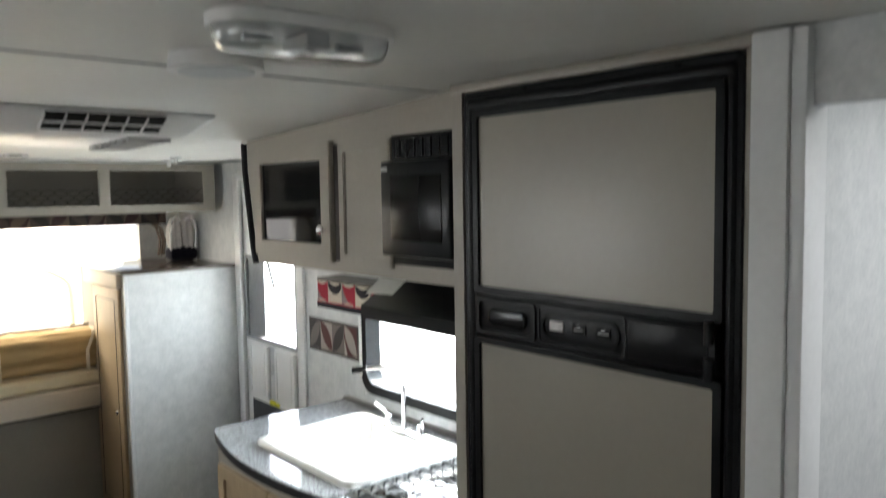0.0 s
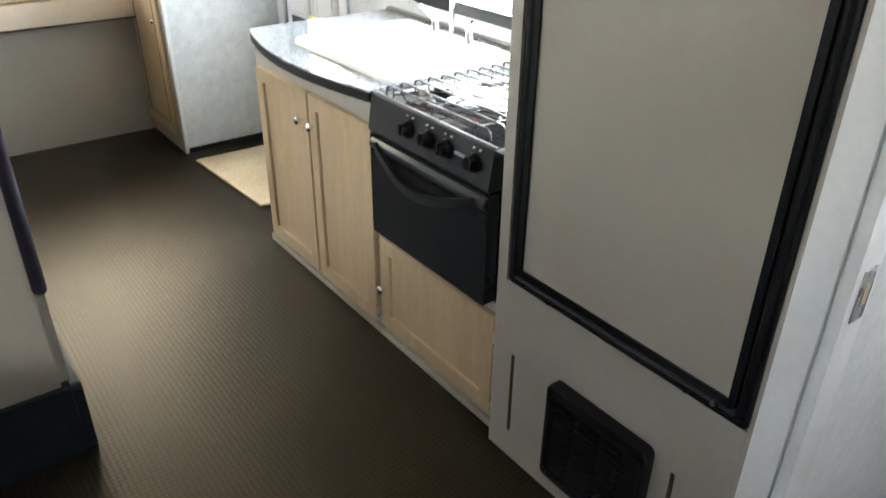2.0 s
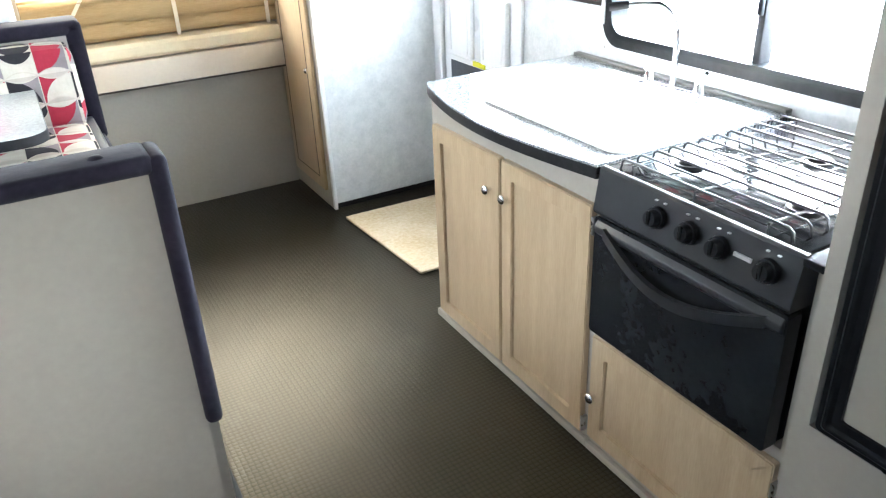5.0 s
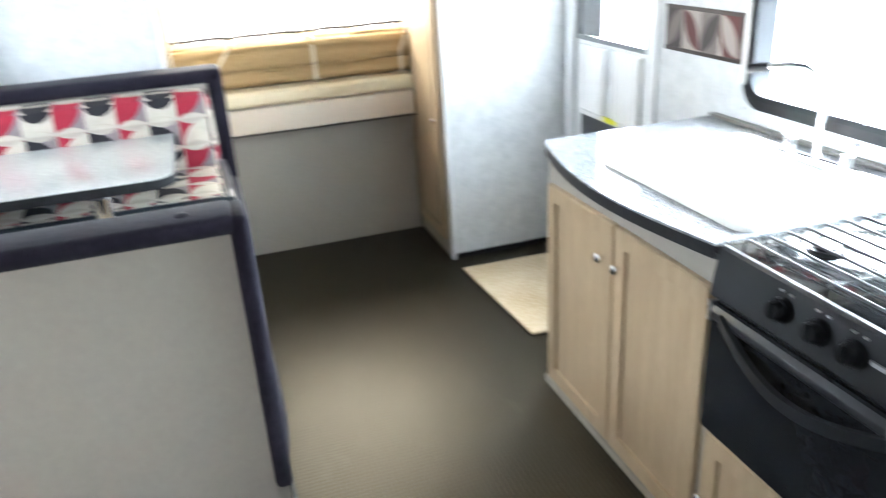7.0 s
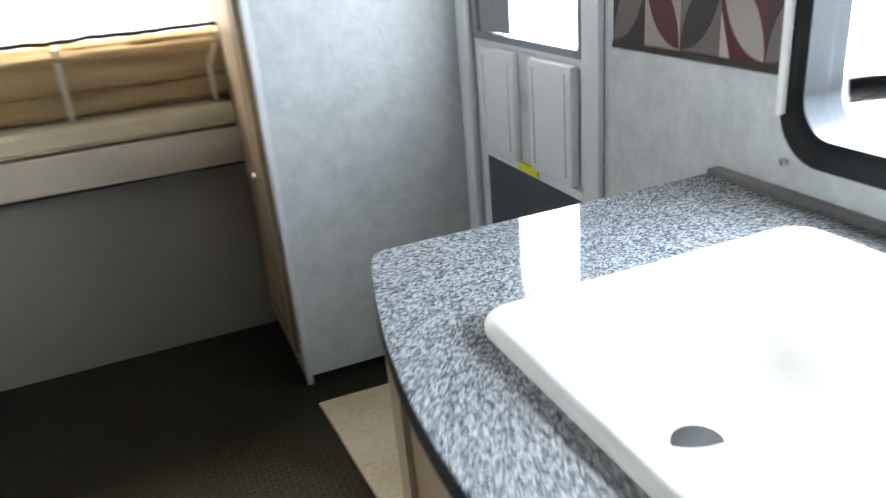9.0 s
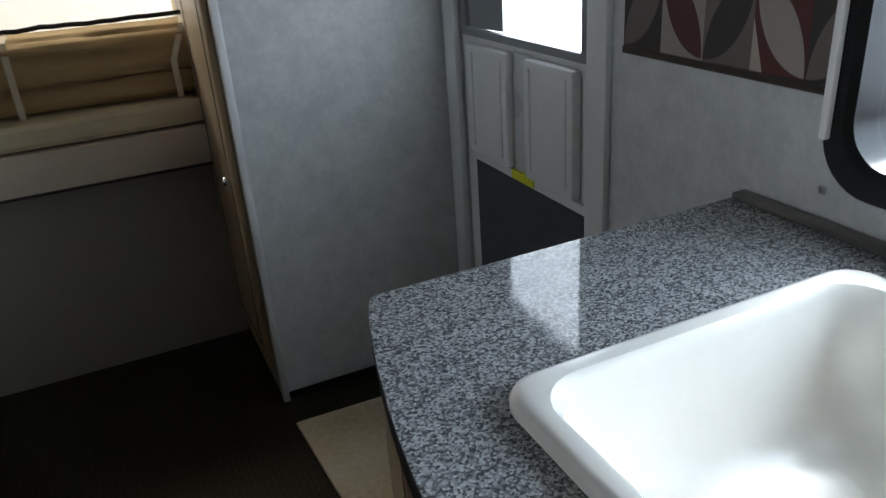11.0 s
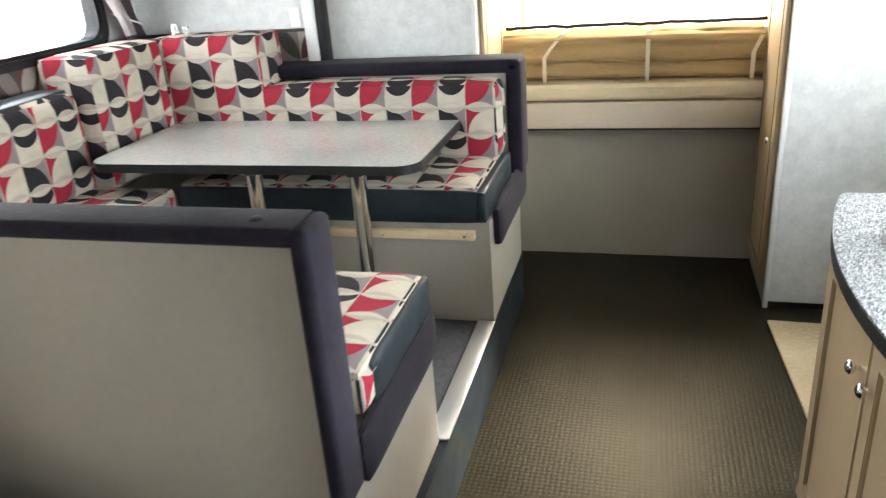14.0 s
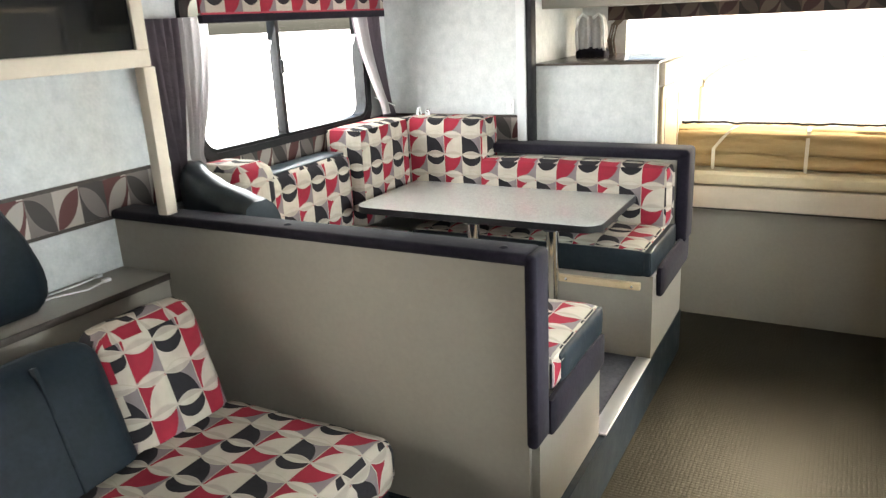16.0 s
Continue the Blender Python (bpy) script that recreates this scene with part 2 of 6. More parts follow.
WHITE_TRIM = varied("white_trim", (0.66, 0.67, 0.67), (0.74, 0.75, 0.75), 0.4, scale=6.0, bump=0.05)
SINK = varied("white_sink_acrylic", (0.80, 0.79, 0.75), (0.84, 0.83, 0.79), 0.15, scale=4.0, bump=0.01, rough_span=0.05)
DARK_TRIM = varied("dark_trim", (0.03, 0.022, 0.018), (0.055, 0.042, 0.035), 0.4, scale=15.0, bump=0.05)
CARPET = varied("cream_carpet", (0.45, 0.35, 0.21), (0.66, 0.58, 0.44), 0.95, scale=4.0, bump=0.9, bump_scale=220.0, spec=0.1)
SHEER = varied("sheer_curtain", (0.50, 0.47, 0.46), (0.62, 0.59, 0.57), 0.9, scale=20.0, bump=0.2, spec=0.1)
CORD_CLOTH = varied("brown_curtain_edge", (0.13, 0.10, 0.08), (0.24, 0.20, 0.165), 0.9, scale=20.0, bump=0.2, spec=0.1)
SLIDE_FLOOR = varied("dark_slide_carpet", (0.035, 0.036, 0.042), (0.065, 0.066, 0.075), 0.9, scale=50.0, bump=0.8, bump_scale=180.0, spec=0.2)
YELLOW = mat("yellow_tag", (0.75, 0.72, 0.02), 0.5)
RUBBER = varied("black_rubber", (0.012, 0.012, 0.013), (0.022, 0.022, 0.024), 0.5, scale=30.0, bump=0.1, spec=0.2)
PAPER = varied("paper_leaflet", (0.62, 0.61, 0.58), (0.74, 0.73, 0.70), 0.6, scale=12.0, bump=0.05)
INK = mat("grey_print", (0.45, 0.45, 0.45), 0.6)


def floor_vinyl():
    """Dark basket-weave vinyl: short raised bars that turn from cell to cell, dusty scuffs on top."""
    m = mat("dark_vinyl_floor", (0.03, 0.025, 0.017), 0.45, spec=0.28)
    b = m.node_tree.nodes["Principled BSDF"]
    s = m.node_tree.nodes.new("ShaderNodeSeparateXYZ")
    c = coords(m)
    link(m, coords(m, (1 / 0.0165, 1 / 0.0165, 1)), s.inputs[0])
    u, v = s.outputs[0], s.outputs[1]
    odd = mathn(m, "FLOORED_MODULO", mathn(m, "ADD", mathn(m, "FLOOR", u), mathn(m, "FLOOR", v)), 2.0)
    fu, fv = mathn(m, "FRACT", u), mathn(m, "FRACT", v)
    bars = []
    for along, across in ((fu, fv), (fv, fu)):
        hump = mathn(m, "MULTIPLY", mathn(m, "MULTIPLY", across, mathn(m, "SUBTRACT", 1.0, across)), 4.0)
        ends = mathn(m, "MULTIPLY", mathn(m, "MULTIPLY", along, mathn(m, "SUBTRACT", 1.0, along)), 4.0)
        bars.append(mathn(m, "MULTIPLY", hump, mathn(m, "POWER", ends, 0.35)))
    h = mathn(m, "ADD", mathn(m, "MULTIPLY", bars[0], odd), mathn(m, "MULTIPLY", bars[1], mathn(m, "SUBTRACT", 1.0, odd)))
    big = node(m, "ShaderNodeTexNoise", Scale=2.2, Detail=6.0, Roughness=0.62)
    scuff = node(m, "ShaderNodeTexNoise", Scale=5.5, Detail=8.0, Roughness=0.7)
    link(m, c, big.inputs["Vector"]), link(m, coords(m, (1, 0.45, 1)), scuff.inputs["Vector"])
    tone = pick(m, big.outputs[0], (0.009, 0.0078, 0.0050), (0.021, 0.0178, 0.011))
    # relief put into the colour: grooves darkened, bar tops lightened
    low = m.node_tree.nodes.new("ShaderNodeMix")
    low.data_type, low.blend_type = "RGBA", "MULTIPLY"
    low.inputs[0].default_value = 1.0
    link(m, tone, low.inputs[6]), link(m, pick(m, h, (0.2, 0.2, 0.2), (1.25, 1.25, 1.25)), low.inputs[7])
    dust = node(m, "ShaderNodeMapRange")
    dust.inputs[1].default_value, dust.inputs[2].default_value, dust.inputs[4].default_value = 0.58, 0.80, 0.35
    link(m, scuff.outputs[0], dust.inputs[0])
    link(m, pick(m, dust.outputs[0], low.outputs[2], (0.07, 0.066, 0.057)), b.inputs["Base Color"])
    span = node(m, "ShaderNodeMapRange")
    span.inputs[3].default_value, span.inputs[4].default_value = 0.34, 0.45
    b.inputs["Specular Tint"].default_value = (1.0, 0.82, 0.50, 1)
    link(m, big.outputs[0], span.inputs[0]), link(m, span.outputs[0], b.inputs["Roughness"])
    bp = node(m, "ShaderNodeBump", Strength=0.34, Distance=0.0018)
    link(m, h, bp.inputs["Height"]), link(m, bp.outputs[0], b.inputs["Normal"])
    return m


def speckle_top():
    m = mat("speckled_laminate", (0.3, 0.3, 0.3), 0.055)
    b = m.node_tree.nodes["Principled BSDF"]
    v = node(m, "ShaderNodeTexVoronoi", Scale=330.0)
    n = node(m, "ShaderNodeTexNoise", Scale=260.0, Detail=3.0)
    c = coords(m)
    link(m, c, v.inputs["Vector"]), link(m, c, n.inputs["Vector"])
    tone = m.node_tree.nodes.new("ShaderNodeSeparateColor")
    link(m, v.outputs["Color"], tone.inputs[0])
    both = mathn(m, "ADD", mathn(m, "MULTIPLY", tone.outputs[0], 0.55), mathn(m, "MULTIPLY", n.outputs[0], 0.45))
    ramp = m.node_tree.nodes.new("ShaderNodeValToRGB")
    e = ramp.color_ramp.elements
    e[0].position, e[1].position = 0.28, 0.72
    e[0].color, e[1].color = (0.075, 0.08, 0.088, 1), (0.44, 0.45, 0.46, 1)
    mid = e.new(0.5)
    mid.color = (0.22, 0.228, 0.24, 1)
    link(m, both, ramp.inputs[0]), link(m, ramp.outputs[0], b.inputs["Base Color"])
    return m


def canvas_cloth(name, colour, through=0.5):
    m = mat(name, colour, 0.9, spec=0.1)
    nt = m.node_tree
    tr = node(m, "ShaderNodeBsdfTranslucent", Color=(*colour, 1))
    mix = nt.nodes.new("ShaderNodeMixShader")
    mix.inputs[0].default_value = through
    link(m, nt.nodes["Principled BSDF"].outputs[0], mix.inputs[1])
    link(m, tr.outputs[0], mix.inputs[2]), link(m, mix.outputs[0], nt.nodes["Material Output"].inputs[0])
    wr = node(m, "ShaderNodeTexNoise", Scale=12.0, Detail=6.0)
    link(m, coords(m, (1, 1, 2)), wr.inputs["Vector"])
    bp = node(m, "ShaderNodeBump", Strength=0.6, Distance=0.02)
    link(m, wr.outputs[0], bp.inputs["Height"]), link(m, bp.outputs[0], nt.nodes["Principled BSDF"].inputs["Normal"])
    return m


def clear(name, colour=(0.95, 0.97, 0.97), rough=0.02):
    m = mat(name, colour, rough)
    b = m.node_tree.nodes["Principled BSDF"]
    b.inputs["Transmission Weight"].default_value, b.inputs["IOR"].default_value = 1.0, 1.1
    return m


FLOOR, TOP = floor_vinyl(), speckle_top()
TABLE_TOP = varied("pale_table_laminate", (0.36, 0.37, 0.355), (0.54, 0.55, 0.53), 0.12, scale=120.0, fine=400.0, bump=0.0, rough_span=0.02)
TABLE_TOP.node_tree.nodes["Principled BSDF"].inputs["Coat Weight"].default_value = 1.0
TABLE_TOP.node_tree.nodes["Principled BSDF"].inputs["Coat Roughness"].default_value = 0.06
TENT = canvas_cloth("white_tent_canvas", (0.95, 0.90, 0.76), 0.85)
TENT_END = canvas_cloth("tent_end_canvas", (0.90, 0.885, 0.85), 0.62)
ALU = mat("bright_aluminium", (0.80, 0.80, 0.80), 0.32, 0.9)
TAN = varied("tan_canvas", (0.34, 0.23, 0.11), (0.46, 0.33, 0.17), 0.9, scale=4.0, stretch=(0.5, 2, 6), bump=0.6, bump_scale=25.0, spec=0.1)
WEB = canvas_cloth("cream_webbing", (0.70, 0.62, 0.48), 0.2)
PANE, LENS = clear("window_glass"), clear("lamp_lens", (0.95, 0.97, 0.98), 0.06)
LENS.node_tree.nodes["Principled BSDF"].inputs["IOR"].default_value = 1.4

# ---- building helpers ----
ORIGIN = {}


def box(bm, lo, hi, bevel=0.0, seg=2):
    """Adds a box between two corners, with rounded edges."""
    made = bmesh.ops.create_cube(bm, size=1.0)["verts"]
    for v in made:
        v.co = Vector([(lo[k] + hi[k]) / 2 + v.co[k] * (hi[k] - lo[k]) for k in range(3)])
    if bevel > 0:
        edges = list({e for v in made for e in v.link_edges})
        bmesh.ops.bevel(bm, geom=edges, offset=bevel, segments=seg, profile=0.5, affect="EDGES")
    return bm


def boxes(*some, bevel=0.0):
    bm = bmesh.new()
    for lo, hi in some:
        box(bm, lo, hi, bevel)
    return bm


def rod(bm, a, b, r, sides=12, r2=None):
    """Adds a round bar from a to b."""
    a, b = Vector(a), Vector(b)
    m = Matrix.Translation((a + b) / 2) @ (b - a).to_track_quat("Z", "Y").to_matrix().to_4x4()
    bmesh.ops.create_cone(bm, cap_ends=True, segments=sides, radius1=r, radius2=r if r2 is None else r2, depth=(b - a).length, matrix=m)
    return bm


def tube(bm, points, r, sides=8):
    """Adds a bent round bar through points."""
    pts = [Vector(p) for p in points]
    rings = []
    up = Vector((0, 0, 1))
    for k, p in enumerate(pts):
        d = (pts[min(k + 1, len(pts) - 1)] - pts[max(k - 1, 0)]).normalized()
        s = d.cross(up if abs(d.z) < 0.95 else Vector((1, 0, 0))).normalized()
        t = s.cross(d)
        rings.append([bm.verts.new(p + r * (math.cos(q) * s + math.sin(q) * t)) for q in [2 * math.pi * n / sides for n in range(sides)]])
    for one, two in zip(rings, rings[1:]):
        for n in range(sides):
            bm.faces.new((one[n], one[(n + 1) % sides], two[(n + 1) % sides], two[n]))
    bm.faces.new(rings[0][::-1]), bm.faces.new(rings[-1])
    return bm


def prism(bm, outline, lo, hi, axis=2):
    """Adds a solid with an outline in the two other axes, between lo and hi along axis."""
    def at(p, h):
        q = list(p)
        q.insert(axis, h)
        return bm.verts.new(q)
    one, two = [at(p, lo) for p in outline], [at(p, hi) for p in outline]
    faces = [bm.faces.new(one), bm.faces.new(two)]
    for n in range(len(one)):
        faces.append(bm.faces.new((one[n], one[(n + 1) % len(one)], two[(n + 1) % len(one)], two[n])))
    bmesh.ops.recalc_face_normals(bm, faces=faces)
    return bm


def rounded(w0, h0, w1, h1, r, seg=6):
    """The outline of a rectangle with round corners."""
    out = []
    for cx, cy, start in ((w1 - r, h1 - r, 0), (w0 + r, h1 - r, 90), (w0 + r, h0 + r, 180), (w1 - r, h0 + r, 270)):
        out += [(cx + r * math.cos(radians(start + 90 * k / seg)), cy + r * math.sin(radians(start + 90 * k / seg))) for k in range(seg + 1)]
    return out


def ring(bm, outer, inner, lo, hi, axis):
    """Adds a frame between two outlines of equal count."""
    def at(p, h):
        q = list(p)
        q.insert(axis, h)
        return bm.verts.new(q)
    loops = [[at(p, h) for p in o] for o, h in ((outer, lo), (outer, hi), (inner, hi), (inner, lo))]
    n = len(outer)
    faces = []
    for one, two in zip(loops, loops[1:] + loops[:1]):
        for k in range(n):
            faces.append(bm.faces.new((one[k], one[(k + 1) % n], two[(k + 1) % n], two[k])))
    bmesh.ops.recalc_face_normals(bm, faces=faces)
    return bm


def dome(bm, centre, radii, rows=8, cols=24, low=-90, high=90):
    grid = []
    for i in range(rows + 1):
        q = radians(low + (high - low) * i / rows)
        grid.append([bm.verts.new((centre[0] + radii[0] * math.cos(q) * math.cos(2 * math.pi * j / cols), centre[1] + radii[1] * math.cos(q) * math.sin(2 * math.pi * j / cols), centre[2] + radii[2] * math.sin(q))) for j in range(cols)])
    for one, two in zip(grid, grid[1:]):
        for j in range(cols):
            bm.faces.new((one[j], one[(j + 1) % cols], two[(j + 1) % cols], two[j]))
    bmesh.ops.remove_doubles(bm, verts=[v for row in (grid[0], grid[-1]) for v in row], dist=1e-5)
    return bm


def pillow(lo, hi, r=0.03, puff=0.012, cuts=10, seed=0):
    """A stuffed cushion: a box with round edges, a little swollen and uneven."""
    bm = bmesh.new()
    lo, hi = Vector(lo), Vector(hi)
    size = hi - lo
    n = [max(4, min(26, int(size[k] / 0.04))) for k in range(3)]
    seen = {}

    def vert(i, j, k):
        key = (i, j, k)
        if key not in seen:
            t = [i / n[0], j / n[1], k / n[2]]
            p = Vector([lo[a] + size[a] * t[a] for a in range(3)])
            q = Vector([min(max(p[a], lo[a] + r), hi[a] - r) for a in range(3)])
            d = p - q
            if d.length > 1e-9:
                p = q + d.normalized() * r
            for a in range(3):
                s = 2 * t[a] - 1
                others = [1 - (2 * t[o] - 1) ** 2 for o in range(3) if o != a]
                if abs(s) > 0.999:
                    p[a] += math.copysign(puff * min(1, 1.8 * others[0]) * min(1, 1.8 * others[1]), s)
            p += 0.25 * puff * Vector(noise.noise_vector(p * 9 + Vector((seed, 0, 0))))
            seen[key] = bm.verts.new(p)
        return seen[key]

    for a in range(3):
        o1, o2 = [o for o in range(3) if o != a]
        for side in (0, n[a]):
            for i in range(n[o1]):
                for j in range(n[o2]):
                    keys = []
                    for di, dj in ((0, 0), (1, 0), (1, 1), (0, 1)):
                        key = [0, 0, 0]
                        key[a], key[o1], key[o2] = side, i + di, j + dj
                        keys.append(vert(*key))
                    bm.faces.new(keys)
    bmesh.ops.recalc_face_normals(bm, faces=bm.faces)
    return bm


def finish(bm, name, material, smooth=35):
    """A mesh from bm with flat maps in metres by the faces' main direction."""
    bm.normal_update()
    uv = bm.loops.layers.uv.verify()
    for f in bm.faces:
        n = f.normal
        k = max(range(3), key=lambda a: abs(n[a]))
        for l in f.loops:
            c = l.vert.co
            l[uv].uv = ((c.y, c.z), (c.x, c.z), (c.x, c.y))[k]
    for f in bm.faces:
        f.smooth = True
    for e in bm.edges:
        e.smooth = len(e.link_faces) == 2 and e.calc_face_angle(3.2) < radians(smooth)
    me = bpy.data.meshes.new(name)
    bm.to_mesh(me)
    bm.free()
    me.materials.append(material)
    return me


def thing(name, label, category, at, group="", kind=""):
    ob = new(name)
    ob.location, ob.empty_display_size = at, 0.05
    ORIGIN[ob] = Vector(at)
    return tagged(ob, label, category, group, kind)


def part(name, bm, material, parent, label="", smooth=35):
    me = finish(bm, name, material, smooth)
    me.transform(Matrix.Translation(-ORIGIN[parent]))
    ob = new(name, me)
    ob.parent = parent
    ORIGIN[ob] = ORIGIN[parent]
    return tagged(ob, label)


def solo(name, bm, material, label, category="", group="", kind="", smooth=35):
    ob = new(name, finish(bm, name, material, smooth))
    ORIGIN[ob] = Vector((0, 0, 0))
    return tagged(ob, label, category, group, kind)


def setting(name, bm, material, label, category):
    return solo(name, bm, material, label, category, kind="structure")

# ---- the large structure ----
XR, XL, YE, YR = 4.62, 2.18, 7.15, 0.9      # kitchen wall, main left wall, bunk end wall, rear wall
SX, SY0, SY1 = 1.30, 1.7, 6.30             # slide-out: outer wall and its two ends
CEIL_ROWS = ((YR, 2.11), (3.80, 2.105), (4.90, 2.045), (YE, 2.03))


def ceil_z(y):
    for (a, za), (b, zb) in zip(CEIL_ROWS, CEIL_ROWS[1:]):
        if y <= b:
            return za + (zb - za) * (y - a) / (b - a)
    return CEIL_ROWS[-1][1]


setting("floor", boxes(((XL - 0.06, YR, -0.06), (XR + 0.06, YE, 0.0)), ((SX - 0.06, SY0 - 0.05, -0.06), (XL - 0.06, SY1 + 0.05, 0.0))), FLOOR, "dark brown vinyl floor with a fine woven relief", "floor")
bm = bmesh.new()
prism(bm, [(y, z) for y, z in CEIL_ROWS] + [(y, z + 0.06) for y, z in CEIL_ROWS[::-1]], XL - 0.2, 4.08, axis=0)
prism(bm, [(y, z) for y, z in CEIL_ROWS] + [(y, z + 0.06) for y, z in CEIL_ROWS[::-1]], 4.48, XR + 0.1, axis=0)
# gap left in the unseen bathroom ceiling for the added lamp
rest = [(2.4, 2.11)] + [(y, z) for y, z in CEIL_ROWS[1:]]
prism(bm, rest + [(y, z + 0.06) for y, z in rest[::-1]], 4.08, 4.48, axis=0)
box(bm, (4.08, YR, 2.11), (4.48, 2.0, 2.17))
box(bm, (SX - 0.1, SY0, 1.98), (XL - 0.2, SY1 + 0.06, 2.05))
setting("ceiling", bm, CEIL, "off-white board ceiling with a joint across it", "ceiling")
solo("ceiling_seam", boxes(((XL, 3.797, ceil_z(3.8) - 0.003), (XR, 3.803, ceil_z(3.8) + 0.004))), INK, "thin grey joint strip across the ceiling", "trim", kind="structure")

# the kitchen wall, with window and entry door openings
KW = (3.78, 0.980, 5.065, 1.37)    # window: y0 z0 y1 z1
DR = (5.64, 0.02, 6.27, 1.95)     # door opening
t0, t1 = XR, XR + 0.06
bm = boxes(((t0, YR, -0.06), (t1, KW[0], 2.12)), ((t0, KW[0], -0.06), (t1, KW[2], KW[1])), ((t0, KW[0], KW[3]), (t1, KW[2], 2.12)),
           ((t0, KW[2], -0.06), (t1, DR[0], 2.12)), ((t0, DR[0], DR[3]), (t1, DR[2], 2.12)), ((t0, DR[2], -0.06), (t1, YE + 0.06, 2.12)))
setting("wall_east", bm, WALL, "white mottled wallpapered wall behind the kitchen", "wall")
# main left wall past the slide-out and before it
bm = boxes(((XL - 0.06, SY1 + 0.06, -0.06), (XL, YE + 0.06, 2.12)), ((XL - 0.06, YR, -0.06), (XL, SY0, 2.12)), ((XL - 0.06, SY0, 1.99), (XL, SY1 + 0.06, 2.12)))
setting("wall_west", bm, WALL, "white mottled wallpapered side wall", "wall")
setting("wall_south", boxes(((XL - 0.06, YR - 0.06, -0.06), (XR + 0.06, YR, 2.12))), WALL, "plain white mottled rear wall", "wall")
# slide-out walls with its window opening
SW = (4.80, 1.225, 6.06, 1.90)
SW2 = (2.15, 1.05, 3.45, 1.52)
bm = boxes(((SX - 0.06, SY0, -0.06), (SX, SW2[0], 2.0)), ((SX - 0.06, SW2[0], -0.06), (SX, SW2[2], SW2[1])), ((SX - 0.06, SW2[0], SW2[3]), (SX, SW2[2], 2.0)), ((SX - 0.06, SW2[2], -0.06), (SX, SW[0], 2.0)), ((SX - 0.06, SW[0], -0.06), (SX, SW[2], SW[1])), ((SX - 0.06, SW[0], SW[3]), (SX, SW[2], 2.0)), ((SX - 0.06, SW[2], -0.06), (SX, SY1, 2.0)))
setting("wall_slide_out", bm, WALL, "white mottled outer wall of the slide-out", "wall")
setting("wall_slide_end", boxes(((SX - 0.06, SY1, -0.06), (XL - 0.0, SY1 + 0.05, 2.0))), WALL, "white mottled end wall of the slide-out", "wall")
setting("wall_slide_start", boxes(((SX - 0.06, SY0 - 0.05, -0.06), (XL - 0.06, SY0, 2.0))), WALL, "white mottled near wall of the slide-out", "wall")
# bunk end wall with the tent opening
TO = (2.45, 0.80, 4.36, 1.70)
bm = boxes(((XL - 0.06, YE, -0.06), (TO[0], YE + 0.06, 2.12)), ((TO[2], YE, -0.06), (XR + 0.06, YE + 0.06, 2.12)), ((TO[0], YE, -0.06), (TO[2], YE + 0.06, TO[1])), ((TO[0], YE, TO[3]), (TO[2], YE + 0.06, 2.12)))
setting("wall_north", bm, WALL, "white mottled end wall around the bunk opening", "wall")
# bathroom partition with its doorway
bm = boxes(((3.93, YR, 0.0), (3.97, 1.9, 2.105)), ((3.93, 1.9, 1.98), (3.97, 2.86, 2.105)), ((3.97, 2.865, 0.0), (XR, 2.90, 2.105)))
setting("wall_bathroom", bm, WALL, "white mottled bathroom partition wall", "wall")
bm = boxes(((3.905, 2.852, 0.0), (3.985, 2.878, 2.1)), ((3.897, 2.878, 0.0), (3.93, 2.94, 2.1)), bevel=0.004)
jamb = setting("door_frame", bm, WHITE_TRIM, "off-white painted door jamb beside the fridge", "door frame")
part("strike_plate", boxes(((3.925, 2.8485, 0.885), (3.965, 2.852, 0.985)), bevel=0.001), STEEL, jamb, "brushed metal strike plate")
part("latch_hole", boxes(((3.937, 2.8475, 0.915), (3.953, 2.8486, 0.955))), MAPLE, jamb, "bare wood latch hole")
border = thing("wall_border", "patterned wallpaper border patch on the bathroom wall", "wall border", (4.2, 2.86, 1.0))
part("paper_strip", boxes(((4.01, 2.861, 1.02), (4.6, 2.865, 1.20))), BORDER, border)
outlet = thing("outlet", "white double wall outlet plate", "outlet", (4.19, 2.86, 0.92))
part("plate", boxes(((4.155, 2.857, 0.86), (4.225, 2.865, 0.975)), bevel=0.003), WHITE_PLASTIC, outlet)
for z in (0.893, 0.942):
    part("socket", boxes(((4.172, 2.8555, z - 0.015), (4.208, 2.8575, z + 0.015)), bevel=0.002), INK, outlet)
switch = thing("light_switch", "white wall switch plate on the border", "light switch", (4.18, 2.86, 1.07))
part("plate", boxes(((4.15, 2.855, 1.03), (4.22, 2.861, 1.11)), bevel=0.003), WHITE_PLASTIC, switch)
part("rocker", boxes(((4.173, 2.851, 1.05), (4.197, 2.856, 1.09)), bevel=0.002), WHITE_PLASTIC, switch)

# ---- fridge and its tall cabinet ----
FX = 3.918
cab = thing("fridge_cabinet", "tall taupe laminate cabinet round the fridge", "cabinet", (4.26, 3.3, 0.0))
FY0, FY1, FZ0, FZ1 = 2.958, 3.642, 0.577, 2.080
CT = ceil_z(3.3) - 0.003
for lo_, hi_, nm in (((FX, 3.655, 0.0), (4.60, 3.69, CT), "side_panel"), ((FX, 2.905, 0.0), (4.60, 2.9575, CT), "side_panel"), ((FX, 2.958, FZ1 + 0.004), (4.60, 3.655, CT), "top_rail"), ((FX, 2.958, 0.0), (FX + 0.02, 3.655, FZ0 - 0.004), "lower_panel"), ((FX + 0.02, 2.958, 0.3), (4.60, 3.655, FZ0 - 0.01), "fridge_base")):
    part(nm, boxes((lo_, hi_)), TAUPE, cab)
